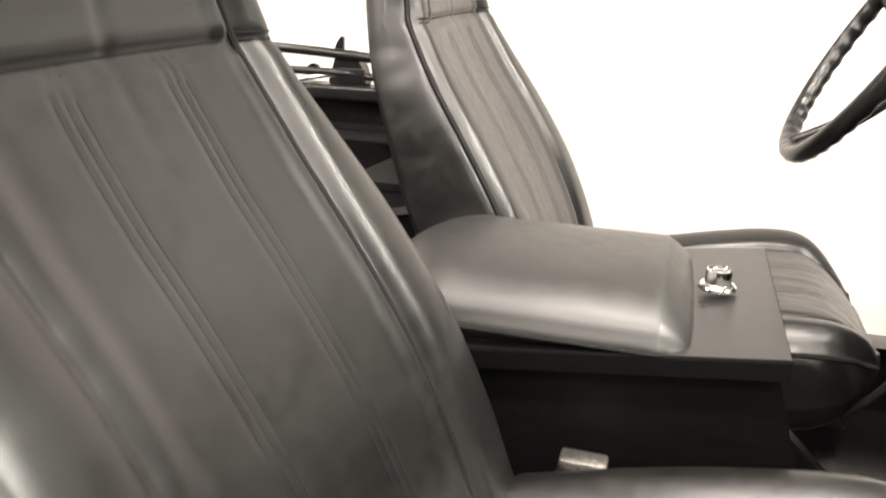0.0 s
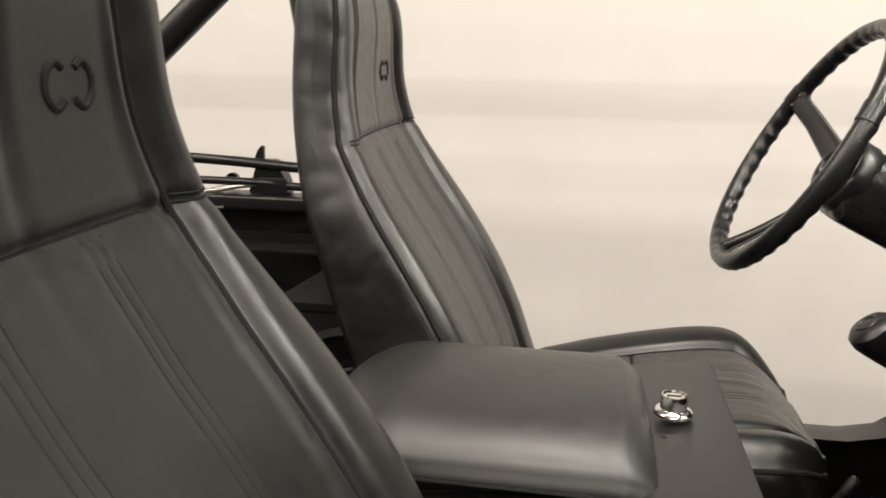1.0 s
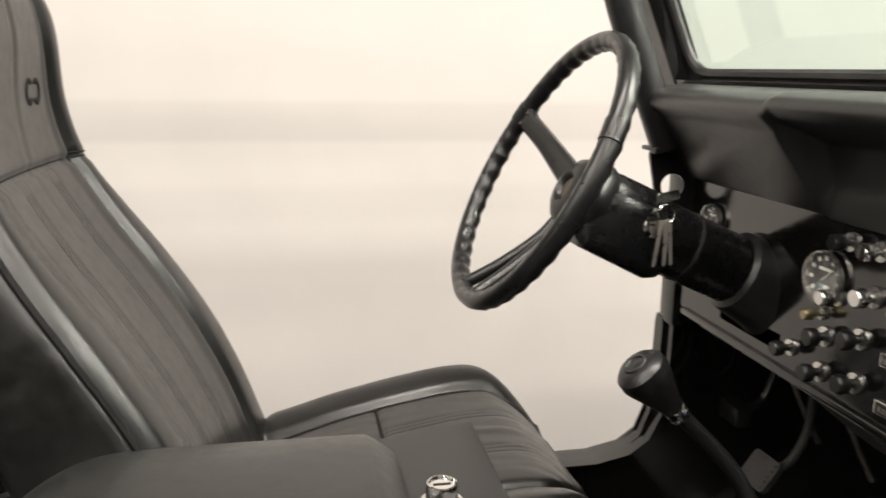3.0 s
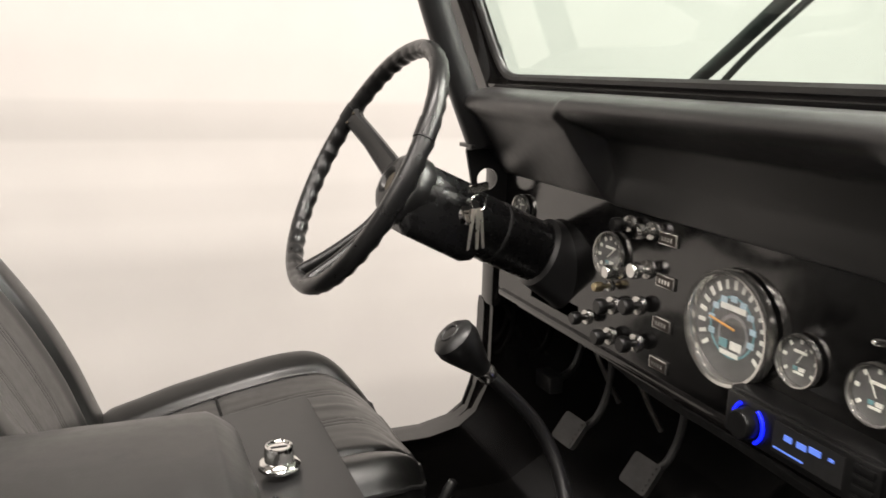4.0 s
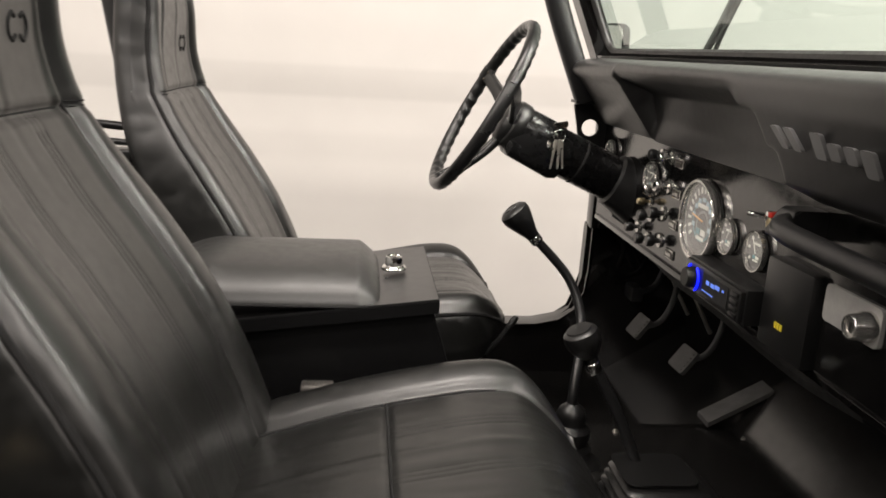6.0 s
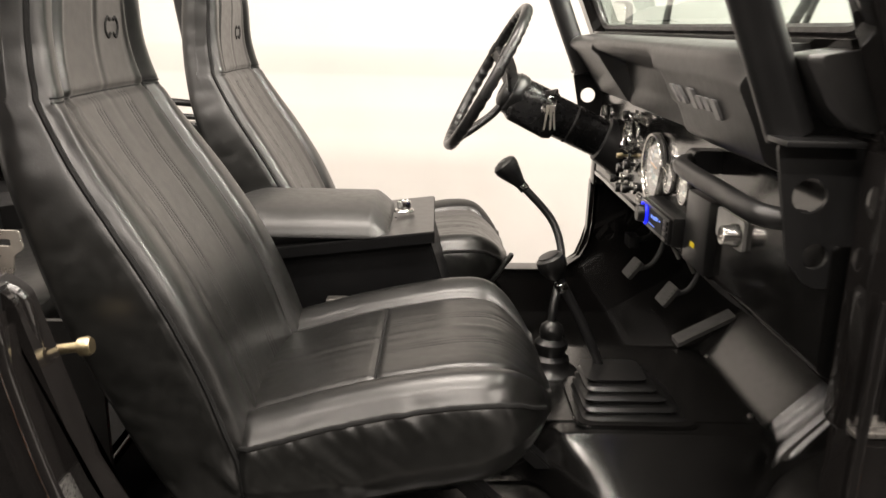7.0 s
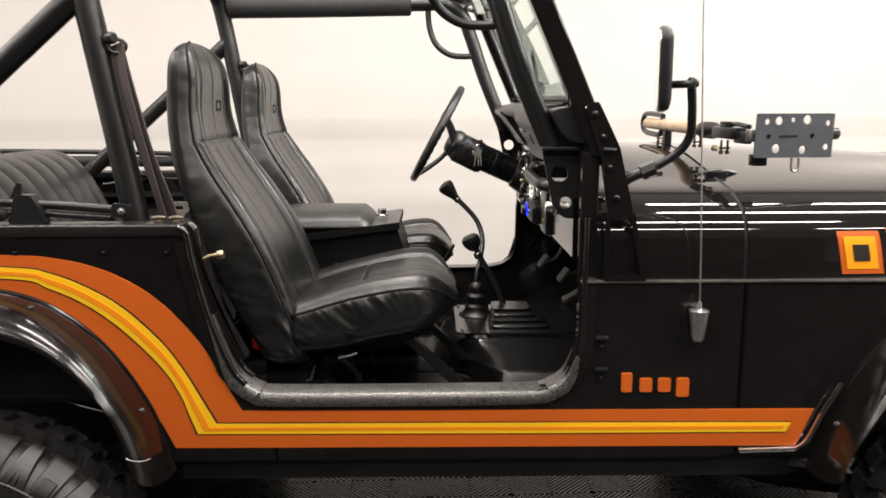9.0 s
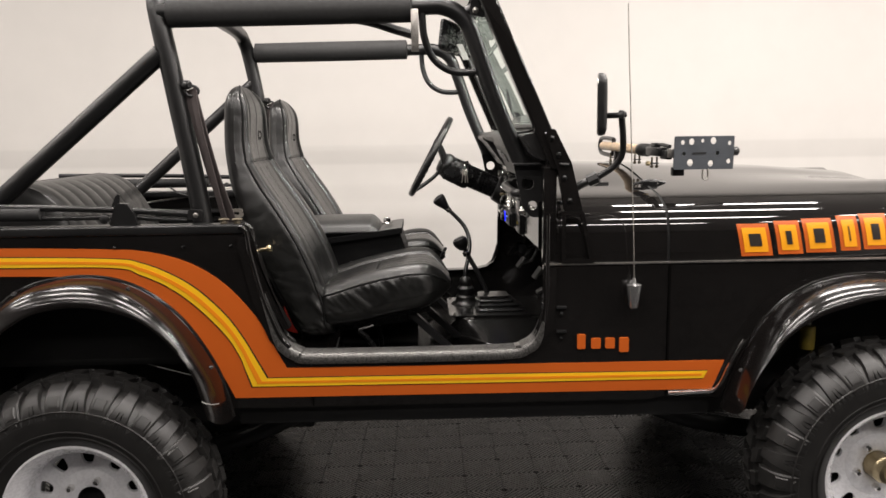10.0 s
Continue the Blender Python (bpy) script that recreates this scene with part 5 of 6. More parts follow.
def gauge(y, z, r, ticks, needle, big=False):
    c = V(1.372, y, z)
    g = part("gauge", lathe([(r * 1.02, 0.004), (r * 1.02, 0.014 if big else 0.008), (r * 0.985, 0.018 if big else 0.011), (r * 0.93, 0.017 if big else 0.0105), (r * 0.90, 0.012 if big else 0.007), (r * 0.90, 0.004)], c, (-1, 0, 0), 48), BEZEL, car, "round gauge with a bright bezel")
    part("dial", lathe([(0, 0.003), (r * 0.91, 0.003), (r * 0.91, 0.001), (0, 0.001)], c, (-1, 0, 0), 32), DIAL, g)
    if ticks > 9:
        part("trip_ring", lathe([(r * 0.30, 0.0032), (r * 0.30, 0.0042), (r * 0.36, 0.0042), (r * 0.36, 0.0032)], c + V(0, -r * 0.05, -r * 0.12), (-1, 0, 0), 28), SILVER, g)
        part("inner_band", lathe([(r * 0.50, 0.0032), (r * 0.50, 0.0038), (r * 0.54, 0.0038), (r * 0.54, 0.0032)], c, (-1, 0, 0), 36), mat_teal, g)
    for i in range(ticks):
        a = math.radians(-35 + 250 * i / (ticks - 1))
        u = V(0, math.cos(a), math.sin(a))
        w = V(0, -math.sin(a), math.cos(a))
        p, q = c + u * (r * 0.66), c + u * (r * 0.82)
        h = r * (0.035 if big else 0.06)
        part("tick", loft([[s - w * h, s + w * h, s + w * h + V(-0.0012, 0, 0), s - w * h + V(-0.0012, 0, 0)] for s in (p + V(-0.003, 0, 0), q + V(-0.003, 0, 0))]), DIALINK, g)
    for k, (dy, dz, w, h) in enumerate(((0.0, 0.34, 0.30, 0.05), (0.16, -0.30, 0.10, 0.07), (-0.14, -0.30, 0.13, 0.07), (0.0, -0.46, 0.22, 0.04))):
        part("printed_bar", box(1.372 - 0.0046, 1.372 - 0.0034, y + r * (dy - w), y + r * (dy + w), z + r * (dz - h), z + r * (dz + h)), DIALINK if k != 1 else mat_teal, g)
    if big:
        for k in range(9):
            a = math.radians(-20 + 220 * k / 8)
            p = c + V(-0.0040, r * 0.50 * math.cos(a), r * 0.50 * math.sin(a))
            part("numeral_bar", box(p.x - 0.0006, p.x + 0.0006, p.y - 0.0048, p.y + 0.0048, p.z - 0.0034, p.z + 0.0034), PALEINK, g)
    a = math.radians(needle)
    u = V(0, math.cos(a), math.sin(a))
    part("needle", tube([c + V(-0.006, 0, 0) - u * r * 0.1, c + V(-0.006, 0, 0) + u * r * (0.52 if big else 0.62)], r * 0.022, 6, 0), NEEDLE if big else DIALINK, g)
    hl = 0.0110 if big else 0.0075
    part("lens", lathe([(0, hl + 0.0012), (r * 0.915, hl + 0.0012), (r * 0.915, hl), (0, hl)], c, (-1, 0, 0), 48), LENS, g, sharp=20).visible_shadow = False


mat_teal = mat("teal_dial_band", (0.10, 0.22, 0.24), 0.5)
PALEINK = mat("pale_blue_dial_print", (0.28, 0.38, 0.44), 0.5)
gauge(0.806, 1.238, 0.067, 17, 8, True)
gauge(0.706, 1.234, 0.028, 7, 120)
gauge(0.615, 1.234, 0.030, 7, 60)
gauge(1.055, 1.266, 0.034, 9, 140)
gauge(1.325, 1.286, 0.026, 7, 90)


def knob(y, z, r, ln, material):
    k = part("knob", lathe([(r * 0.45, 0.0), (r * 0.45, ln * 0.45), (r * 0.9, ln * 0.5), (r, ln * 0.6), (r, ln * 0.9), (r * 0.8, ln), (0, ln)], (1.372, y, z), (-1, 0, 0), 16), material, car, "small dash pull knob")
    part("collar", lathe([(r * 1.15, 0), (r * 1.1, 0.004), (r * 0.5, 0.005)], (1.372, y, z), (-1, 0, 0), 14), BEZEL, k)


for y, z, r, m in ((1.020, 1.318, 0.010, PLASTIC), (0.970, 1.318, 0.0105, CHROME), (0.972, 1.266, 0.0115, CHROME), (1.030, 1.250, 0.010, CHROME), (1.045, 1.196, 0.0115, PLASTIC), (0.985, 1.213, 0.0115, PLASTIC), (1.047, 1.150, 0.0115, PLASTIC), (0.985, 1.160, 0.0115, PLASTIC), (1.108, 1.160, 0.010, PLASTIC), (1.055, 1.222, 0.007, ZINC)):
    knob(y, z, r, 0.028, m)
for y, z in ((0.934, 1.314), (0.932, 1.259), (0.932, 1.203), (0.932, 1.148)):
    lb = P("switch_label", box(1.369, 1.3725, y - 0.0185, y + 0.0185, z - 0.0085, z + 0.0085, 0.001), BEZEL, label="small engraved metal switch label")
    part("writing_bar", box(1.3680, 1.3692, y - 0.0155, y + 0.0155, z - 0.0065, z + 0.0065), INK, lb)
    for k in range(4):
        part("writing_bar", box(1.3672, 1.3682, y - 0.0115 + 0.006 * k, y - 0.0078 + 0.006 * k, z - 0.003, z + 0.003), BEZEL, lb)
tg = P("toggle_switch", lathe([(0.008, 0), (0.008, 0.006), (0.004, 0.008), (0.0035, 0.03), (0.002, 0.032), (0, 0.032)], (1.371, 0.597, 1.288), (-1, 0.25, 0.1), 12), CHROME, label="toggle switch with a red guard")
part("guard", box(1.360, 1.372, 0.576, 0.586, 1.290, 1.298, 0.002), RED, tg)
part("base", lathe([(0.010, 0), (0.010, 0.010), (0.006, 0.012), (0, 0.012)], (1.372, 0.582, 1.280), (-1, 0, 0), 10), ZINC, tg)
bolt("screw", (1.371, 0.515, 1.298), (-1, 0, 0), 0.008, car, ZINC)

# stereo
st = P("car_stereo", box(1.338, 1.41, 0.566, 0.766, 1.138, 1.190, 0.003), PLASTIC, label="car stereo with a lit blue display and volume ring")
part("faceplate", box(1.331, 1.339, 0.570, 0.762, 1.141, 1.187, 0.003), PLASTIC, st)
part("volume_knob", lathe([(0.017, 0.0), (0.016, 0.013), (0.014, 0.016), (0, 0.016)], (1.331, 0.727, 1.163), (-1, 0, 0), 28), PLASTIC, st)
for a0 in (-55, 125):
    pts = [V(1.329, 0.727 + 0.0215 * math.cos(math.radians(a0 + 11 * i)), 1.163 + 0.0215 * math.sin(math.radians(a0 + 11 * i))) for i in range(11)]
    part("light_ring", tube(pts, 0.0020, 6, 2), BLUE, st)
part("display", box(1.3300, 1.3312, 0.607, 0.693, 1.149, 1.181), DARK, st)
for i, (y, w, z, h) in enumerate(((0.650, 0.012, 1.166, 0.006), (0.668, 0.010, 1.166, 0.006), (0.633, 0.014, 1.168, 0.006), (0.652, 0.038, 1.153, 0.0016), (0.618, 0.006, 1.170, 0.003))):
    part("display_bar", box(1.3290, 1.3302, y, y + w, z, z + h), PALEBLUE, st)
for i in range(4):
    part("button", box(1.3285, 1.332, 0.575, 0.597, 1.145 + 0.010 * i, 1.152 + 0.010 * i, 0.001), PLASTIC, st)
# control box, glove box with lock plate
cb = P("control_box", box(1.352, 1.42, 0.440, 0.553, 1.125, 1.246, 0.006), PLASTIC, label="black control box with a yellow sticker")
for i in range(3):
    part("writing_bar", box(1.3508, 1.3524, 0.492 + 0.007 * i, 0.4965 + 0.007 * i, 1.158, 1.166), YELLAB, cb)
gl = P("glove_box", prism(rounded([(1.366, 1.275), (1.366, 1.129), (1.376, 1.118), (1.44, 1.118), (1.44, 1.275)], 0.005), "y", 0.080, 0.432, 0.003), DASHPAINT, label="black metal glove box")
part("lock_plate", loft([[V(x, y, z) for y, z in rounded([(0.318, 1.200), (0.425, 1.200), (0.425, 1.245), (0.318, 1.245)], 0.008)] for x in (1.3655, 1.3600)]), PLATEM, gl, "brushed steel lock plate")
lk = part("lock", lathe([(0.0175, 0.0), (0.0170, 0.010), (0.0150, 0.013), (0.0140, 0.024), (0.0125, 0.026), (0.0085, 0.0255), (0.0080, 0.0235), (0, 0.0235)], (1.361, 0.336, 1.221), (-1, 0, 0), 32), BEZEL, gl, "bright push-button lock")
part("keyhole", box(1.3362, 1.3378, 0.3350, 0.3370, 1.2160, 1.2260), DARK, lk)
gb = P("grab_bar", tube([(1.372, 0.480, 1.304), (1.335, 0.478, 1.304), (1.308, 0.455, 1.303), (1.298, 0.40, 1.302), (1.296, 0.25, 1.301), (1.296, 0.16, 1.300), (1.305, 0.12, 1.299), (1.34, 0.10, 1.298)], 0.0135, 12, 6), SATIN, label="satin black passenger grab bar")
part("foot", prism(rounded([(1.31, 1.286), (1.375, 1.286), (1.375, 1.322), (1.33, 1.322)], 0.006), "y", 0.462, 0.500, 0.002), SATIN, gb)
P("under_dash_loom", tube([(1.40, 1.30, 1.16), (1.43, 1.05, 1.09), (1.44, 0.85, 1.08), (1.46, 0.6, 1.06), (1.45, 0.42, 1.08)], 0.02, 8, 5), DARK)

# ---- steering ----
WC = V(1.050, 1.21, 1.381)
WN = V(0.878, 0, -0.478)
WU, WD = V(0, 1, 0), V(0.478, 0, 0.878)
RIM = 0.1850


def wheel_at(a, r=RIM, d=0.0):
    return WC + WU * (r * math.cos(a)) + WD * (r * math.sin(a)) + WN * d


n = 168
rings = []
for i in range(n):
    a = 2 * math.pi * i / n
    grip = 0.0016 * math.cos(a * 42)
    u = (WU * math.cos(a) + WD * math.sin(a))
    rings.append([wheel_at(a) + u * ((0.0121 + grip * (math.cos(2 * math.pi * k / 10) < -0.2)) * math.cos(2 * math.pi * k / 10)) + WN * (0.0134 * math.sin(2 * math.pi * k / 10) + 0.0012 * math.cos(a * 42) * (math.sin(2 * math.pi * k / 10) > 0)) for k in range(10)])
rings.append(rings[0])
sw = P("steering_wheel", loft(rings, caps=False), RIMM, label="black three-spoke steering wheel with finger grips")
for a in (math.radians(22), math.radians(158)):
    side = WU * -math.sin(a) + WD * math.cos(a)
    ring = []
    for r, d, hw in ((0.182, -0.001, 0.0165), (0.168, 0.004, 0.0165), (0.160, 0.007, 0.0145), (0.12, 0.030, 0.0150), (0.055, 0.056, 0.0180), (0.02, 0.066, 0.018)):
        p = wheel_at(a, r, d)
        ring.append([p + side * hw - WN * 0.003, p + side * (hw * 0.72) - WN * 0.0080, p + side * (hw * 0.2) - WN * 0.0062, p - side * (hw * 0.2) - WN * 0.0062, p - side * (hw * 0.72) - WN * 0.0080, p - side * hw - WN * 0.003, p - side * hw + WN * 0.006, p + side * hw + WN * 0.006])
    sp = part("spoke", loft(ring), RIMM, sw, sharp=25)
    part("rim_saddle", tube([wheel_at(a + t, RIM, -0.001) for t in (-0.07, -0.035, 0.0, 0.035, 0.07)], 0.0140, 12, 3), RIMM, sp)
    for k in (-0.55, 0.55):
        part("rivet", lathe([(0.0030, 0.0), (0.0026, 0.0018), (0, 0.0024)], wheel_at(a, 0.165, -0.0035) + side * (0.0165 * k), -WN, 8), BRONZE, sp)
low = math.radians(270)
side = WU * -math.sin(low) + WD * math.cos(low)
for sg in (-1, 1):
    path = [wheel_at(low, 0.03, 0.066) + side * (0.012 * sg), wheel_at(low, 0.075, 0.054) + side * (0.011 * sg), wheel_at(low, 0.13, 0.028) + side * (0.019 * sg), wheel_at(low, 0.170, 0.004) + side * (0.027 * sg), wheel_at(low, 0.182, 0.000) + side * (0.034 * sg)]
    part("spoke", tube(path, 0.0085, 10, 5), RIMM, sw)
part("horn_hub", lathe([(0.0, -0.010), (0.016, -0.0095), (0.018, -0.014), (0.022, -0.0165), (0.033, -0.0145), (0.043, -0.008), (0.048, 0.002), (0.0485, 0.006), (0.0515, 0.008), (0.053, 0.012), (0.053, 0.030), (0.047, 0.040), (0.044, 0.050)], WC + WN * 0.060, WN, 40), PLASTIC, sw)
part("hub_badge", lathe([(0.0, -0.0118), (0.012, -0.0116), (0.0145, -0.0105), (0.0145, -0.0085)], WC + WN * 0.060, WN, 24), BRONZE, sw)
CA, CB = V(1.120, 1.212, 1.338), V(1.395, 1.208, 1.214)
CN = (CB - CA).normalized()
col = P("steering_column", lathe([(0.0, -0.012), (0.047, -0.010), (0.052, -0.002), (0.053, 0.030), (0.0525, 0.095), (0.0485, 0.100), (0.0480, 0.31), (0.03, 0.32), (0.0, 0.32)], CA, CN, 36), COLUMNM, label="glossy black steering column")
part("shroud", loft([[CA + CN * t + V(0, 1, 0) * y + CN.cross(V(0, 1, 0)) * z for y, z in rounded([(-hw, -hh), (hw, -hh), (hw, hh * 0.55), (-hw, hh * 0.55)], 0.020, 4)] for t, hw, hh in ((-0.006, 0.046, 0.046), (0.004, 0.0535, 0.056), (0.100, 0.0535, 0.060), (0.116, 0.049, 0.054))]), COLUMNM, col)
part("collar", lathe([(0.047, 0.235), (0.056, 0.240), (0.060, 0.258), (0.066, 0.290), (0.072, 0.310), (0.05, 0.325)], CA, CN, 32), SATIN, col)
part("seam_ring", lathe([(0.0482, 0.150), (0.0492, 0.152), (0.0492, 0.155), (0.0482, 0.157)], CA, CN, 32), DARK, col)
part("lock_housing", lathe([(0.020, 0.030), (0.020, 0.052), (0.016, 0.056), (0.0, 0.056)], CA + CN * 0.082, (0.05, -1, 0.25), 24), CHROME, col, "chrome ignition lock")
part("button", lathe([(0.010, 0.040), (0.010, 0.050), (0.0, 0.051)], CA + CN * 0.028 + V(0, 0, -0.018), (0, -1, -0.25), 14), PLASTIC, col)
part("bracket", box(1.372, 1.40, 1.13, 1.29, 1.140, 1.172, 0.004), SATIN, col)
kr = thing("key_ring", (1.200, 1.150, 1.345), "bunch of silver keys on a ring hanging from the ignition", "keys")
part("ring", tube([V(1.200 + 0.012 * math.cos(a), 1.140, 1.333 + 0.012 * math.sin(a)) for a in [2 * math.pi * i / 16 for i in range(16)]], 0.0014, 6, 1, closed=True), CHROME, kr)
part("key_in_lock", prism(rounded([(1.186, 1.346), (1.216, 1.352), (1.214, 1.364), (1.186, 1.358)], 0.004), "y", 1.138, 1.1415), CHROME, kr)
for i, (dx, tilt, w) in enumerate(((-0.007, -0.12, 0.0060), (0.001, 0.0, 0.0065), (0.006, 0.10, 0.0055))):
    k = [(1.199 + dx - w / 2, 1.326), (1.199 + dx + w / 2, 1.326), (1.199 + dx + tilt * 0.06 + w * 0.32, 1.268), (1.199 + dx + tilt * 0.06 - w * 0.32, 1.266)]
    part("key", prism(rounded(k, 0.002, 3), "y", 1.134 + 0.003 * i, 1.1360 + 0.003 * i), LIGHTMETAL, kr)

# ---- levers and pedals ----
gl1 = P("gear_lever", tube([(1.098, 0.92, 1.190), (1.125, 0.918, 1.165), (1.180, 0.905, 1.105), (1.200, 0.875, 1.045), (1.192, 0.835, 0.985), (1.178, 0.802, 0.930), (1.176, 0.797, 0.86)], 0.0085, 10, 6), SATIN, label="black bent gear lever")
kd = V(-0.62, 0.03, 0.70)
part("knob", lathe([(0.011, -0.010), (0.013, 0.0), (0.017, 0.010), (0.024, 0.030), (0.027, 0.040), (0.0265, 0.050), (0.020, 0.056), (0.0, 0.058)], (1.108, 0.920, 1.182), kd, 20), PLASTIC, gl1)
part("shift_cap", lathe([(0.013, 0.0570), (0.012, 0.0585), (0.010, 0.0585), (0.009, 0.0570)], (1.108, 0.920, 1.182), kd, 20), SATIN, gl1)
part("collar", lathe([(0.0105, -0.022), (0.0115, -0.020), (0.0115, -0.008), (0.010, -0.006)], (1.108, 0.920, 1.182), kd, 16), CHROME, gl1)
part("rubber_boot", lathe([(0.060, 0.0), (0.058, 0.006), (0.046, 0.012), (0.040, 0.022), (0.039, 0.034), (0.030, 0.042), (0.030, 0.046), (0.035, 0.056), (0.034, 0.068), (0.024, 0.078), (0.024, 0.082), (0.026, 0.092), (0.022, 0.104), (0.012, 0.112), (0.009, 0.114)], (1.178, 0.797, 0.800), (0, 0, 1), 28), PLASTIC, gl1)
tl = P("transfer_lever", tube([(1.168, 0.70, 1.045), (1.181, 0.70, 1.018), (1.224, 0.695, 0.940), (1.262, 0.685, 0.855)], 0.0095, 10, 5), SATIN, label="black transfer case lever in a ribbed boot")
td = V(-0.42, 0.0, 0.90)
part("knob", lathe([(0.012, 0.0), (0.018, 0.006), (0.027, 0.022), (0.029, 0.034), (0.027, 0.044), (0.021, 0.048), (0.0, 0.050)], (1.168, 0.70, 1.038), td, 22), PLASTIC, tl)
part("shift_cap", lathe([(0.021, 0.0475), (0.020, 0.0505), (0.0, 0.051)], (1.168, 0.70, 1.038), td, 20), SATIN, tl)
part("collar", lathe([(0.011, -0.028), (0.0125, -0.026), (0.0125, -0.012), (0.011, -0.010)], (1.168, 0.70, 1.038), td, 16), CHROME, tl)
rings = []
for i in range(23):
    t = i / 22
    zz = 0.808 + 0.062 * t
    rib = 0.010 * (0.5 + 0.5 * math.cos(t * math.pi * 8))
    sx, sy = 0.088 - 0.040 * t + rib, 0.075 - 0.035 * t + rib
    cx = 1.305 - 0.030 * t
    rings.append([V(cx + a, 0.645 + 0.01 * t + b, zz) for a, b in rounded([(-sx, -sy), (sx, -sy), (sx, sy), (-sx, sy)], 0.02, 3)])
part("ribbed_boot", loft(rings), PLASTIC, tl)
part("boot_frame", prism(rounded([(1.195, 0.545), (1.415, 0.545), (1.415, 0.755), (1.195, 0.755)], 0.022), "z", 0.800, 0.809, 0.003), MATRUB, tl)
cv = P("tunnel_cover", prism(rounded([(1.105, 0.575), (1.545, 0.575), (1.560, 0.60), (1.560, 0.92), (1.105, 0.92)], 0.03), "z", 0.798, 0.803, 0.002), MATRUB)
for x, y in ((1.125, 0.60), (1.20, 0.585), (1.41, 0.59), (1.53, 0.60), (1.54, 0.88), (1.12, 0.90), (1.30, 0.91)):
    bolt("screw", (x, y, 0.803), (0, 0, 1), 0.005, cv, STEEL)
for nm, c, w, h in (("clutch_pedal", V(1.466, 1.277, 0.884), 0.062, 0.055), ("brake_pedal", V(1.523, 1.139, 0.858), 0.066, 0.058)):
    face = V(-0.80, -0.05, 0.60).normalized()
    up = (V(0, 0, 1) - face * face.z).normalized()
    sd = up.cross(face)
    ring = []
    for d in (0.0, 0.010):
        ring.append([c + sd * a + up * b + face * d for a, b in rounded([(-w / 2, -h / 2), (w / 2, -h / 2), (w / 2, h / 2), (-w / 2, h / 2)], 0.008, 3)])
    pd = P(nm, loft(ring), PEDALM, label="worn rubber foot pedal")
    for i in range(5):
        part("tread_rib", loft([[c + sd * a + up * b + face * d for a, b in ((-w * 0.4, k - 0.002), (w * 0.4, k - 0.002), (w * 0.4, k + 0.002), (-w * 0.4, k + 0.002))] for k in (-h * 0.36 + h * 0.18 * i,) for d in (0.0095, 0.0125)]), PEDALM, pd)
    part("arm", tube([c - face * 0.002, c + V(0.05, 0.0, 0.02), c + V(0.075, 0.0, 0.10), c + V(0.06, 0.0, 0.24)], 0.007, 8, 5), PEDALM, pd)
P("parking_brake", join(tube([(1.50, 1.40, 0.93), (1.55, 1.41, 0.96), (1.58, 1.41, 1.10)], 0.008, 8, 4), box(1.47, 1.50, 1.37, 1.43, 0.915, 0.95, 0.006)), SATIN)
P("accelerator", loft([[V(x, y, z + d) for y, d in ((0.925, 0.0), (0.975, 0.0), (0.975, 0.010), (0.925, 0.010))] for x, z in ((1.488, 0.806), (1.55, 0.840), (1.612, 0.874))]), PEDALM, label="long black accelerator pedal")
for y in (1.20, 1.33):
    P("pedal_rod", tube([(1.49, y, 1.12), (1.55, y, 0.99), (1.60, y, 0.90)], 0.005, 6, 3), STEEL)

lv = P("seat_lever", tube([(1.055, 0.992, 0.925), (1.080, 0.980, 0.963), (1.106, 0.980, 1.003)], 0.0055, 8, 4), SATIN, label="thin black lever beside the driver's cushion")
part("grip", lathe([(0.0, -0.014), (0.0062, -0.012), (0.0072, 0.0), (0.006, 0.012), (0.0, 0.015)], (1.100, 0.978, 0.995), (0.55, 0.12, 0.82), 10), PLASTIC, lv)

# ---- mirror, antenna, jack ----
def make_mirror(arm, centre, turn, label):
    """A tubular arm along its path, with a rounded square mirror head at the centre, turned about the upright."""
    ma = P("mirror_arm", tube(arm, 0.0095, 12, 6), SATIN, label=label)
    a, b = V(*arm[0]), V(*arm[1])
    w = (b - a).normalized()
    part("clamp", lathe([(0.011, -0.004), (0.019, 0.0), (0.019, 0.030), (0.011, 0.034)], a + w * 0.012, w, 8), SATIN, ma)
    part("foot", tube([a - w * 0.045 + V(-0.012, 0.02 if a.y < 0.7 else -0.02, -0.02), a - w * 0.015, a + w * 0.02], 0.012, 10, 3), SATIN, ma)
    tip = V(*arm[-1])
    c = V(*centre)
    part("ball_joint", tube([c + V(0.012, 0, tip.z - c.z), tip + V(-0.012, 0, 0.0), tip + V(0.012, 0, 0.002)], 0.0085, 10, 3), SATIN, ma)
    part("knuckle", lathe([(0.0, -0.014), (0.011, -0.010), (0.0125, 0.0), (0.009, 0.010), (0.0, 0.013)], tip + V(0, 0, 0.002), (0.3, 0, 1), 12), SATIN, ma)
    out = rounded([(-0.062, -0.090), (0.058, -0.086), (0.058, 0.090), (-0.062, 0.086)], 0.030, 6)
    m = Matrix.Translation(c) @ Matrix.Rotation(radians(turn), 4, "Z")
    hd = part("mirror_head", loft([[m @ V(x, y * k, z * k) for y, z in out] for x, k in ((-0.013, 0.955), (-0.0115, 1.0), (0.000, 1.0), (0.008, 0.95), (0.0125, 0.82), (0.014, 0.45))]), SATIN, ma, "black square mirror head")
    part("mirror_glass", loft([[m @ V(x, y * 0.93, z * 0.93) for y, z in out] for x in (-0.0155, -0.0125)]), CHROME, hd)


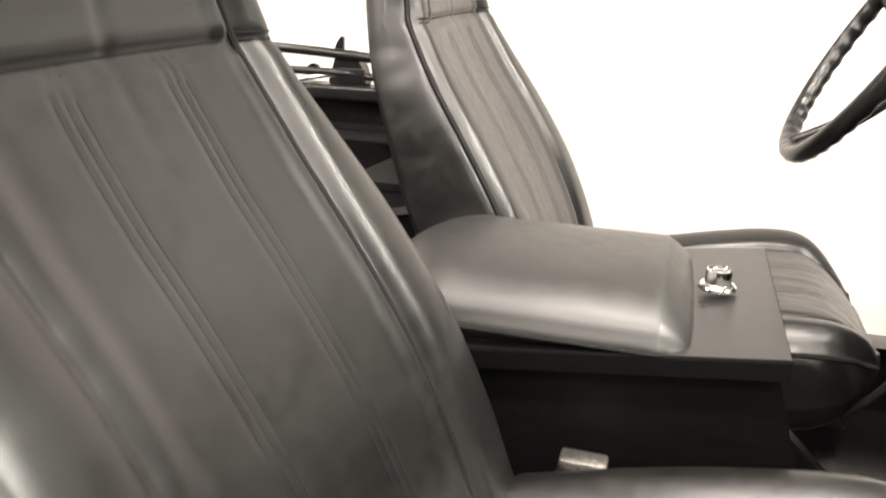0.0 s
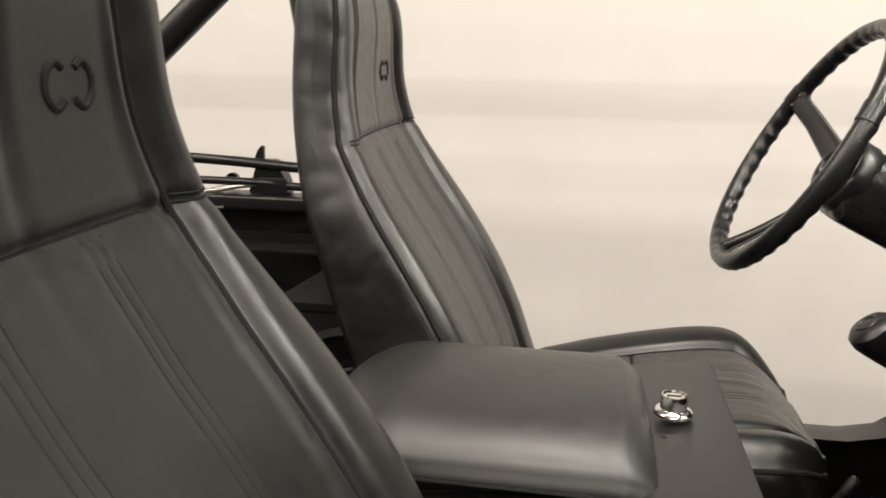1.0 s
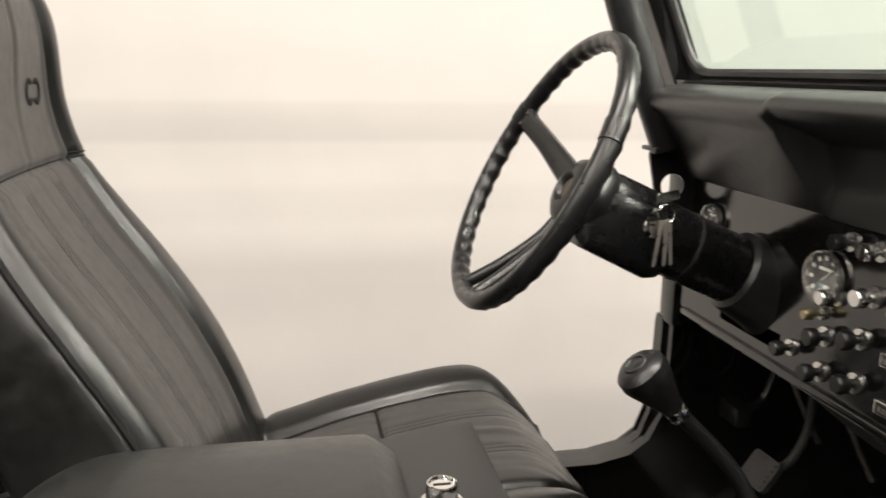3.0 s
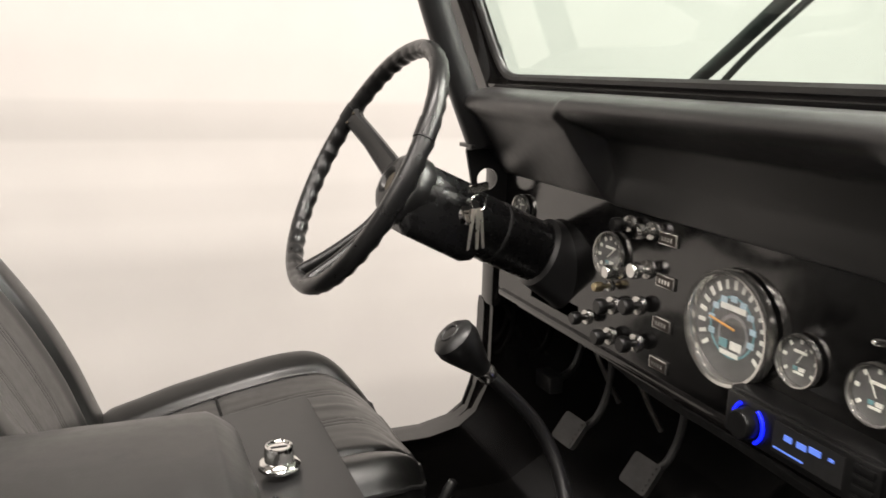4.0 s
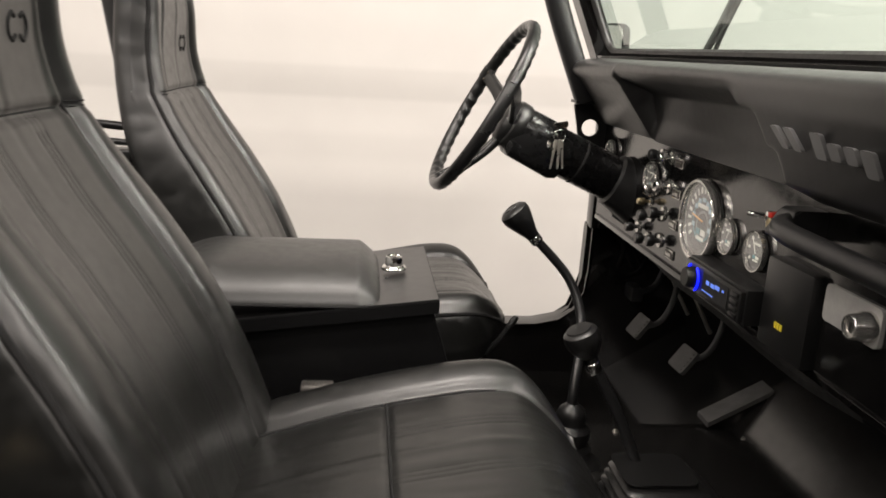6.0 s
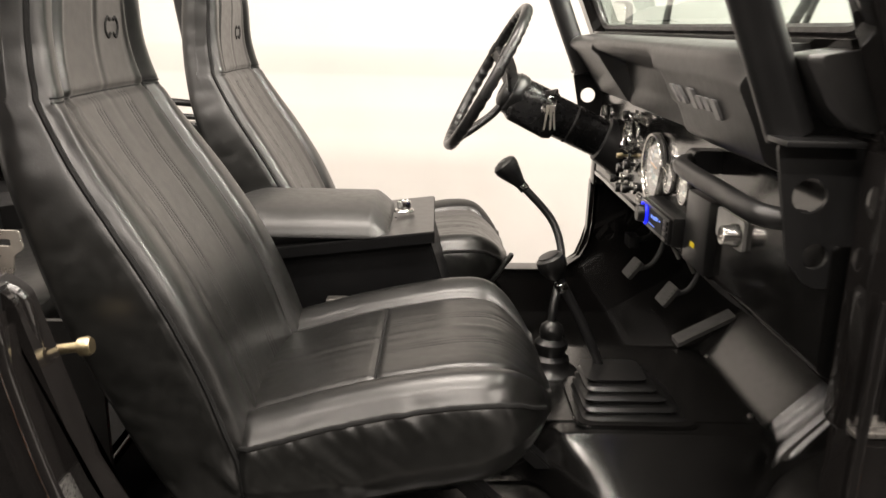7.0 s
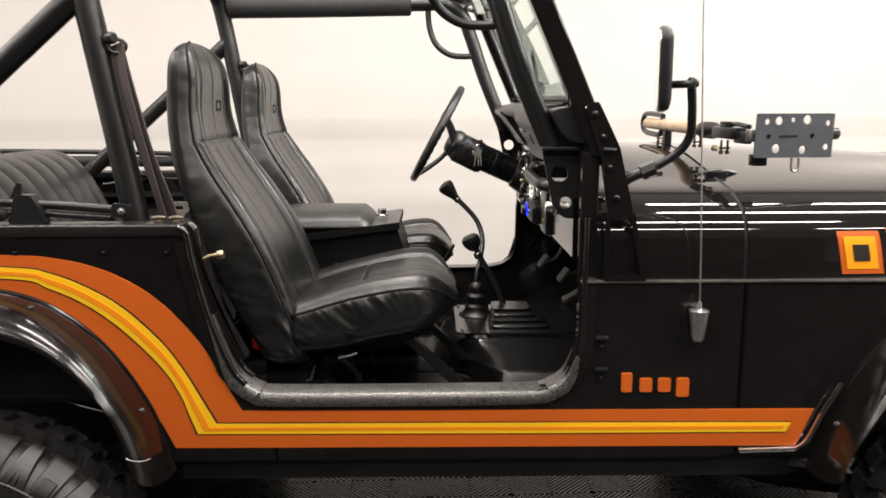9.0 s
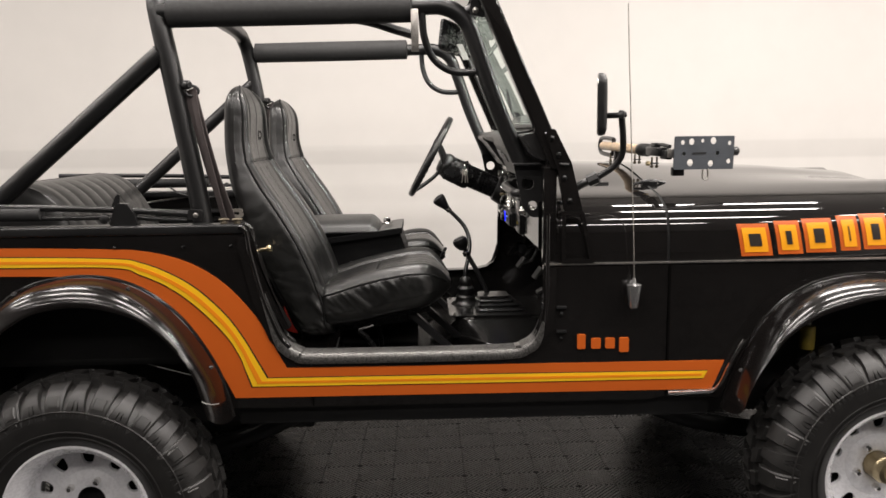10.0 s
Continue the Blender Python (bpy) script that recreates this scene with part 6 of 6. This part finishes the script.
make_mirror([(1.492, 0.004, 1.334), (1.530, -0.004, 1.352), (1.574, -0.020, 1.384), (1.592, -0.040, 1.420), (1.588, -0.062, 1.470), (1.578, -0.080, 1.530)], (1.532, -0.038, 1.562), -11, "black tubular door mirror arm and mirror")
make_mirror([(1.462, 1.496, 1.334), (1.482, 1.56, 1.360), (1.510, 1.66, 1.385), (1.535, 1.74, 1.41), (1.540, 1.765, 1.45), (1.540, 1.775, 1.500)], (1.500, 1.785, 1.497), 10, "black tubular mirror arm on the driver's door side")
an = P("antenna", tube([(1.640, -0.030, 0.99), (1.632, -0.030, 1.20), (1.604, -0.030, 1.84)], 0.0017, 6, 1), STEEL, label="thin whip antenna in a metal cup")
part("cup", lathe([(0.0, -0.072), (0.011, -0.070), (0.014, -0.064), (0.0215, -0.006), (0.0225, 0.0), (0.019, 0.002), (0.006, 0.004), (0.005, 0.020), (0, 0.021)], (1.6375, -0.030, 1.031), (0.0, 0, 1), 20), ALU, an)
part("tip", lathe([(0.0, -0.003), (0.003, 0), (0, 0.003)], (1.604, -0.030, 1.842), (0, 0, 1), 8), STEEL, an)
jk = thing("hood_jack", (1.85, 0.35, 1.36), "lifting jack with tan handle and grey plate on the hood", "lifting jack")


def plate_y(x):
    return 0.076 + 0.25 * (x - 1.779)


def slanted(bm):
    """Turns a shape drawn along x at y = 0 onto the jack plate's line."""
    for v in bm.verts:
        v.co.y += plate_y(v.co.x)
    return bm


holes = [circle(1.779 + a, 1.366 + b, r, 14) for a, b, r in ((0.030, 0.082, 0.007), (0.060, 0.084, 0.010), (0.097, 0.086, 0.006), (0.134, 0.086, 0.011), (0.190, 0.078, 0.007), (0.034, 0.048, 0.006), (0.148, 0.048, 0.006), (0.056, 0.020, 0.011), (0.126, 0.016, 0.010), (0.188, 0.022, 0.008))]
part("plate", slanted(plate(rounded([(1.779, 1.366), (1.983, 1.363), (1.985, 1.466), (1.782, 1.467)], 0.004), holes, "y", -0.004, 0.003)), JACKM, jk, "dark grey steel plate with punched holes")
part("slot", slanted(box(1.842, 1.888, -0.0055, -0.0035, 1.412, 1.417)), DARK, jk)
part("rack_bar", slanted(box(1.765, 1.992, 0.006, 0.024, 1.402, 1.430, 0.003)), STEEL, jk)
part("end_roller", slanted(lathe([(0.0, 0), (0.014, 0), (0.014, 0.018), (0.010, 0.022), (0, 0.022)], (1.984, 0.010, 1.418), (1, 0, 0), 14)), SATIN, jk)
lx = 1.766
part("handle_loop", tube([(lx, 0.800, 1.452), (lx, 0.960, 1.456), (lx, 1.010, 1.448), (lx, 1.030, 1.424), (lx, 1.012, 1.400), (lx, 0.960, 1.392), (lx, 0.830, 1.390), (lx, 0.795, 1.402), (lx, 0.785, 1.424), (lx, 0.788, 1.444)], 0.0085, 10, 5, closed=True), SATIN, jk)
part("handle", tube([(lx, 0.965, 1.424), (lx, 0.65, 1.422), (lx + 0.003, 0.395, 1.420)], 0.0172, 16, 3), WOODGOLD, jk, "tan jack handle")
part("socket", lathe([(0.0175, 0), (0.022, 0.004), (0.022, 0.075), (0.017, 0.082), (0.013, 0.130), (0, 0.130)], (lx + 0.003, 0.405, 1.420), (0.03, -1, 0.0), 18), SATIN, jk, "grey handle socket")
part("linkage", join(box(1.752, 1.790, 0.150, 0.290, 1.404, 1.432, 0.005), box(1.758, 1.776, 0.200, 0.250, 1.430, 1.446, 0.003), box(1.764, 1.782, 0.095, 0.170, 1.396, 1.424, 0.004), tube([(1.77, 0.30, 1.418), (1.772, 0.20, 1.440), (1.775, 0.10, 1.436)], 0.006, 8, 3)), SATIN, jk)
for y, zt in ((0.800, 1.40), (0.440, 1.405), (0.230, 1.400)):
    for d in (-0.008, 0.008):
        part("clamp_bolt", lathe([(0.0032, 0.0), (0.0032, 0.026), (0.0058, 0.027), (0.0058, 0.034), (0.0, 0.036)], (lx + d, y, zt), (0, 0, -1), 8), BRONZE, jk)
    part("clamp_bar", box(lx - 0.013, lx + 0.013, y - 0.006, y + 0.006, zt - 0.022, zt - 0.018, 0.001), SATIN, jk)
part("hook_bolt", tube([(1.880, plate_y(1.88), 1.366), (1.880, plate_y(1.88), 1.340), (1.888, plate_y(1.88), 1.332), (1.896, plate_y(1.88), 1.340), (1.896, plate_y(1.88), 1.366)], 0.0032, 6, 4), STEEL, jk)
part("wing_nut", lathe([(0.0, 0.0), (0.008, 0.002), (0.010, 0.010), (0.006, 0.016), (0, 0.017)], (lx, 0.300, 1.385), (0, 0, -1), 8), ZINC, jk)
part("mounting_foot", box(1.786, 1.822, 0.098, 0.124, 1.345, 1.372, 0.004), SATIN, jk)
part("mounting_leg", box(lx - 0.010, lx + 0.012, 0.72, 0.745, 1.352, 1.408, 0.004), SATIN, jk)
hc = P("hood_catch", join(box(1.735, 1.785, 0.25, 0.28, 1.300, 1.320, 0.004), tube([(1.70, 0.24, 1.310), (1.76, 0.265, 1.322), (1.82, 0.29, 1.312)], 0.005, 6, 3)), SATIN)
for x, y in ((1.50, 0.30), (1.58, 0.28)):
    P("cowl_clip", box(x, x + 0.05, y, y + 0.03, 1.300, 1.318, 0.003), SATIN)

# ---- rear: bench, belts, top bows, speaker pods ----
def bench_ring(y, k):
    e = max(0.25, min(1, (y - 0.36) / 0.05, (1.14 - y) / 0.05)) ** 0.4
    fold = 0.006 * abs(math.sin((y - 0.36) / 0.78 * math.pi * 9)) ** 0.6 * k
    pts = [(-0.42, 0.92), (-0.46, 1.15), (-0.44, 1.27 + 0.02 * e), (-0.39, 1.305 + 0.025 * e), (-0.31, 1.310 + 0.022 * e), (-0.23 + fold * 0.5, 1.27 + 0.01 * e + fold), (-0.16 + fold, 1.18), (-0.11 + fold, 1.06), (-0.10, 0.95)]
    return [V(-0.28 + (p.x + 0.28) * (0.75 + 0.25 * e), y, p.y) for p in spline([V(a, b, 0) for a, b in pts], 4)]


bench = thing("rear_bench", (-0.25, 0.75, 0.82), "black pleated leather rear bench seat", "bench seat")
part("backrest", loft([bench_ring(0.36 + 0.78 * i / 120, 1.0) for i in range(121)]), LEATHER, bench, sharp=70)
part("cushion", prism(rounded([(-0.12, 0.86), (0.22, 0.90), (0.25, 1.0), (0.20, 1.04), (-0.12, 1.0)], 0.04, 6), "y", 0.38, 1.12, 0.02, 3), LEATHER, bench, sharp=70)
part("stand", box(-0.38, 0.16, 0.45, 1.05, 0.82, 0.88, 0.01), SATIN, bench)
part("piping", tube([(-0.375, 0.37 + 0.76 * i / 20, 1.331) for i in range(21)], 0.005, 6, 1), SEAM, bench)
for y, s in ((0.02, 1), (1.48, -1)):
    bow = thing("top_bow", (0.05, y, 1.23), "folded black soft-top bow lying along the tub rail", "soft-top bow", "folded top bows")
    up, ahead, cuff = (0.0, 0.0, -0.12) if s > 0 else (0.017, 0.034, 0.0)
    part("upper_tube", tube([(-0.70, y + 0.012 * s, 1.292 + up), (-0.24, y + 0.012 * s, 1.286 + up), (0.10, y + 0.012 * s, 1.274 + up), (0.335, y + 0.010 * s, 1.257 + up)], 0.010, 10, 2), SATIN, bow)
    if s < 0:
        part("stay_rod", tube([(-0.30, y - 0.012, 1.175), (-0.097, y - 0.012, 1.204), (0.10, y - 0.012, 1.243), (0.172, y - 0.012, 1.249), (0.24, y - 0.012, 1.243)], 0.0055, 8, 4), STEEL, bow)
        part("rail_bracket", box(0.14, 0.20, y - 0.018, y - 0.002, 1.232, 1.262, 0.004), SATIN, bow)
    part("lower_tube", tube([(-0.70, y + 0.012 * s, 1.256), (-0.24, y + 0.012 * s, 1.252), (0.12, y + 0.012 * s, 1.252), (0.20, y + 0.010 * s, 1.247), (0.31, y + 0.010 * s, 1.240)], 0.008, 10, 3), SATIN, bow)
    part("foam_sleeve", tube([(-0.70, y + 0.012 * s, 1.272), (cuff, y + 0.012 * s, 1.266)], 0.020, 14, 1), FOAM, bow)
    part("end_fitting", prism(rounded([(0.312, 1.243), (0.355, 1.240), (0.358, 1.270), (0.316, 1.274)], 0.006), "y", y - 0.004, y + 0.010, 0.002), SATIN, bow)
    bolt("rivet", (0.338, y - 0.004 if s > 0 else y + 0.010, 1.256), (0, -s, 0), 0.007, bow, STEEL)
    part("bracket", prism(rounded([(0.085 + ahead, 1.229), (0.168 + ahead, 1.229), (0.160 + ahead, 1.262), (0.140 + ahead, 1.294), (0.105 + ahead, 1.294), (0.095 + ahead, 1.26)], 0.006), "y", y - 0.012, y + 0.022, 0.003), SATIN, bow)
    part("latch_tab", prism([(0.092 + ahead, 1.285), (0.104 + ahead, 1.312), (0.112 + ahead, 1.322), (0.117 + ahead, 1.320), (0.116 + ahead, 1.288)], "y", y - 0.006, y + 0.004, 0.001), SATIN, bow)
    part("pivot", lathe([(0.014, 0), (0.014, 0.010), (0.006, 0.014), (0, 0.014)], (0.075, y - 0.012 * s, 1.250), (0, -s, 0), 14), SATIN, bow)


def strap(path, w, name, parent, t=0.0016):
    L = spline([V(*p) for p in path], 6)
    rings = []
    for i, p in enumerate(L):
        d = (L[min(i + 1, len(L) - 1)] - L[max(i - 1, 0)]).normalized()
        a = V(0.9, -0.43, 0)
        a = (a - d * a.dot(d)).normalized() * w / 2
        b = d.cross(a).normalized() * t
        rings.append([p - a - b, p + a - b, p + a + b, p - a + b])
    return part(name, loft(rings), WEBBING, parent)


for y, s in ((0.115, 1), (1.385, -1)):
    bt = thing("seat_belt", (0.32, y, 1.23), "brown-grey seat belt hanging from the roll bar", "seat belt", "front seat belts")
    strap([(0.318, y - 0.012, 1.626), (0.338, y - 0.020, 1.54), (0.372, y - 0.012, 1.38), (0.412, y + 0.01, 1.225), (0.43, y + 0.03, 1.05)], 0.046, "webbing", bt)
    strap([(0.330, y - 0.020, 1.615), (0.345, y - 0.03, 1.52), (0.375, y - 0.02, 1.36), (0.40, y, 1.22)], 0.020, "loose_webbing", bt)
    part("guide_loop", tube([V(0.325 + 0.020 * math.cos(a), y - 0.018, 1.622 + 0.015 * math.sin(a)) for a in [2 * math.pi * i / 14 for i in range(14)]], 0.0045, 8, 1, closed=True), PLASTIC, bt)
    part("anchor_bolt", lathe([(0.014, 0), (0.014, 0.02), (0.009, 0.026), (0, 0.026)], (0.302, y - 0.012, 1.640), (0.8, -0.6, 0), 12), SATIN, bt)
    part("buckle_tongue", plate(rounded([(0.404, 1.212), (0.436, 1.208), (0.440, 1.232), (0.452, 1.240), (0.448, 1.262), (0.402, 1.262)], 0.004), [rounded([(0.412, 1.243), (0.438, 1.243), (0.438, 1.252), (0.412, 1.252)], 0.003)], "y", y + 0.022, y + 0.026), LIGHTMETAL, bt)
for y0, y1, s in ((1.10, 1.46, 1),):
    pod = P("speaker_pod", plate(rounded([(0.300, y0 + 0.02), (0.50, y0 + 0.02), (0.50, y1), (0.345, y1)], 0.008), [circle(0.385, 1.275, 0.042, 20)], "z", 1.122, 1.134), LINER, label="black speaker box with a round cup opening")
    part("front", box(0.305, 0.495, y0 + 0.024, y0 + 0.039, 0.82, 1.121, 0.004), LINER, pod)
    part("side", box(0.305, 0.320, y0 + 0.040, y1, 0.82, 1.121, 0.004), LINER, pod)
    part("cup_liner", lathe([(0.042, 0.0), (0.040, -0.06), (0.0, -0.06)], (0.385, 1.275, 1.121), (0, 0, 1), 20), DARK, pod)
    part("speaker_ring", lathe([(0.115, 0.0), (0.118, 0.010), (0.106, 0.014), (0.100, 0.006), (0.05, -0.004), (0.045, 0.004), (0, 0.006)], (0.425, y0 + 0.022, 0.985), (0, -1, 0), 40), PLASTIC, pod)
    part("slanted_panel", loft([[p + V(0, d, -d) for p in (V(0.300, 1.135, 1.118), V(0.08, 1.215, 1.098), V(0.16, 1.170, 1.030), V(0.300, 1.130, 0.985))] for d in (0.0, 0.008)]), PLASTIC, pod)
P("side_ledge", box(-0.65, 0.42, 1.40, 1.469, 1.128, 1.138, 0.003), LINER)
P("rail_wire", tube([(-0.18, 1.44, 1.25), (-0.12, 1.43, 1.215), (-0.02, 1.43, 1.20), (0.08, 1.44, 1.205)], 0.004, 6, 5), RUBBER)
P("side_pouch", box(0.42, 0.47, 0.05, 0.20, 0.86, 1.0, 0.006), MATRUB)
P("floor_box", prism([(0.53, 0.69), (0.79, 0.69), (0.755, 0.768), (0.570, 0.764)], "y", 0.12, 0.34, 0.006), GREYMETAL, label="dark pressed metal seat riser")
P("warning_tag", prism([(0.488, 0.768), (0.540, 0.755), (0.522, 0.785), (0.492, 0.860)], "y", 0.550, 0.554), RED, label="small red tag behind the seat")

# ---- floor tiles, each with four ribbed quarters ----
def tile_mesh():
    bm = bmesh.new()
    s = 0.1515

    def slab(x0, x1, y0, y1, z0, z1):
        vs = [bm.verts.new((x, y, z)) for z in (z0, z1) for x, y in ((x0, y0), (x1, y0), (x1, y1), (x0, y1))]
        for f in ((0, 3, 2, 1), (4, 5, 6, 7), (0, 1, 5, 4), (1, 2, 6, 5), (2, 3, 7, 6), (3, 0, 4, 7)):
            bm.faces.new([vs[i] for i in f])
    slab(0.001, 2 * s - 0.001, 0.001, 2 * s - 0.001, -0.010, -0.006)
    m = 7
    for qx in range(2):
        for qy in range(2):
            flip = (qx + qy) % 2
            for i in range(1, 2 * m):
                c = i / m
                pts = []
                for d in (-0.26 / m, 0.26 / m):
                    a, b = (0.0, c + d), (c + d, 0.0)
                    if c + d > 1:
                        a, b = (c + d - 1, 1.0), (1.0, c + d - 1)
                    pts.append((a, b))
                (a0, b0), (a1, b1) = pts
                quad = []
                for u, v in (a0, b0, b1, a1):
                    u = min(1, max(0, u))
                    v = min(1, max(0, v))
                    quad.append((((1 - u) if flip else u) * s * 0.98 + qx * s + 0.0015, v * s * 0.98 + qy * s + 0.0015))
                top = [bm.verts.new((x, y, 0.0)) for x, y in quad]
                bot = [bm.verts.new((x, y, -0.0065)) for x, y in quad]
                try:
                    bm.faces.new(top)
                    for k in range(4):
                        bm.faces.new((top[k], bot[k], bot[(k + 1) % 4], top[(k + 1) % 4]))
                except ValueError:
                    pass
    me = mesh_from(bm, TILEM, 30)
    # Shade between the ribs is put into a darker colour on sides and base.
    me.materials.append(TILESHADE)
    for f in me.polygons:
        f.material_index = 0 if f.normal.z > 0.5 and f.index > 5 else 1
    return me


tile = tile_mesh()
slope = math.atan(0.0245)
for i in range(13):
    for j in range(13):
        x, y = -0.80 + 0.303 * i, -1.43 + 0.303 * j
        if y + 0.303 > WALL_Y:
            continue
        o = new("tile", tile)
        o.parent = floor
        o.matrix_basis = pose(x, y, floor_z(x), 0, -math.degrees(slope), 0)
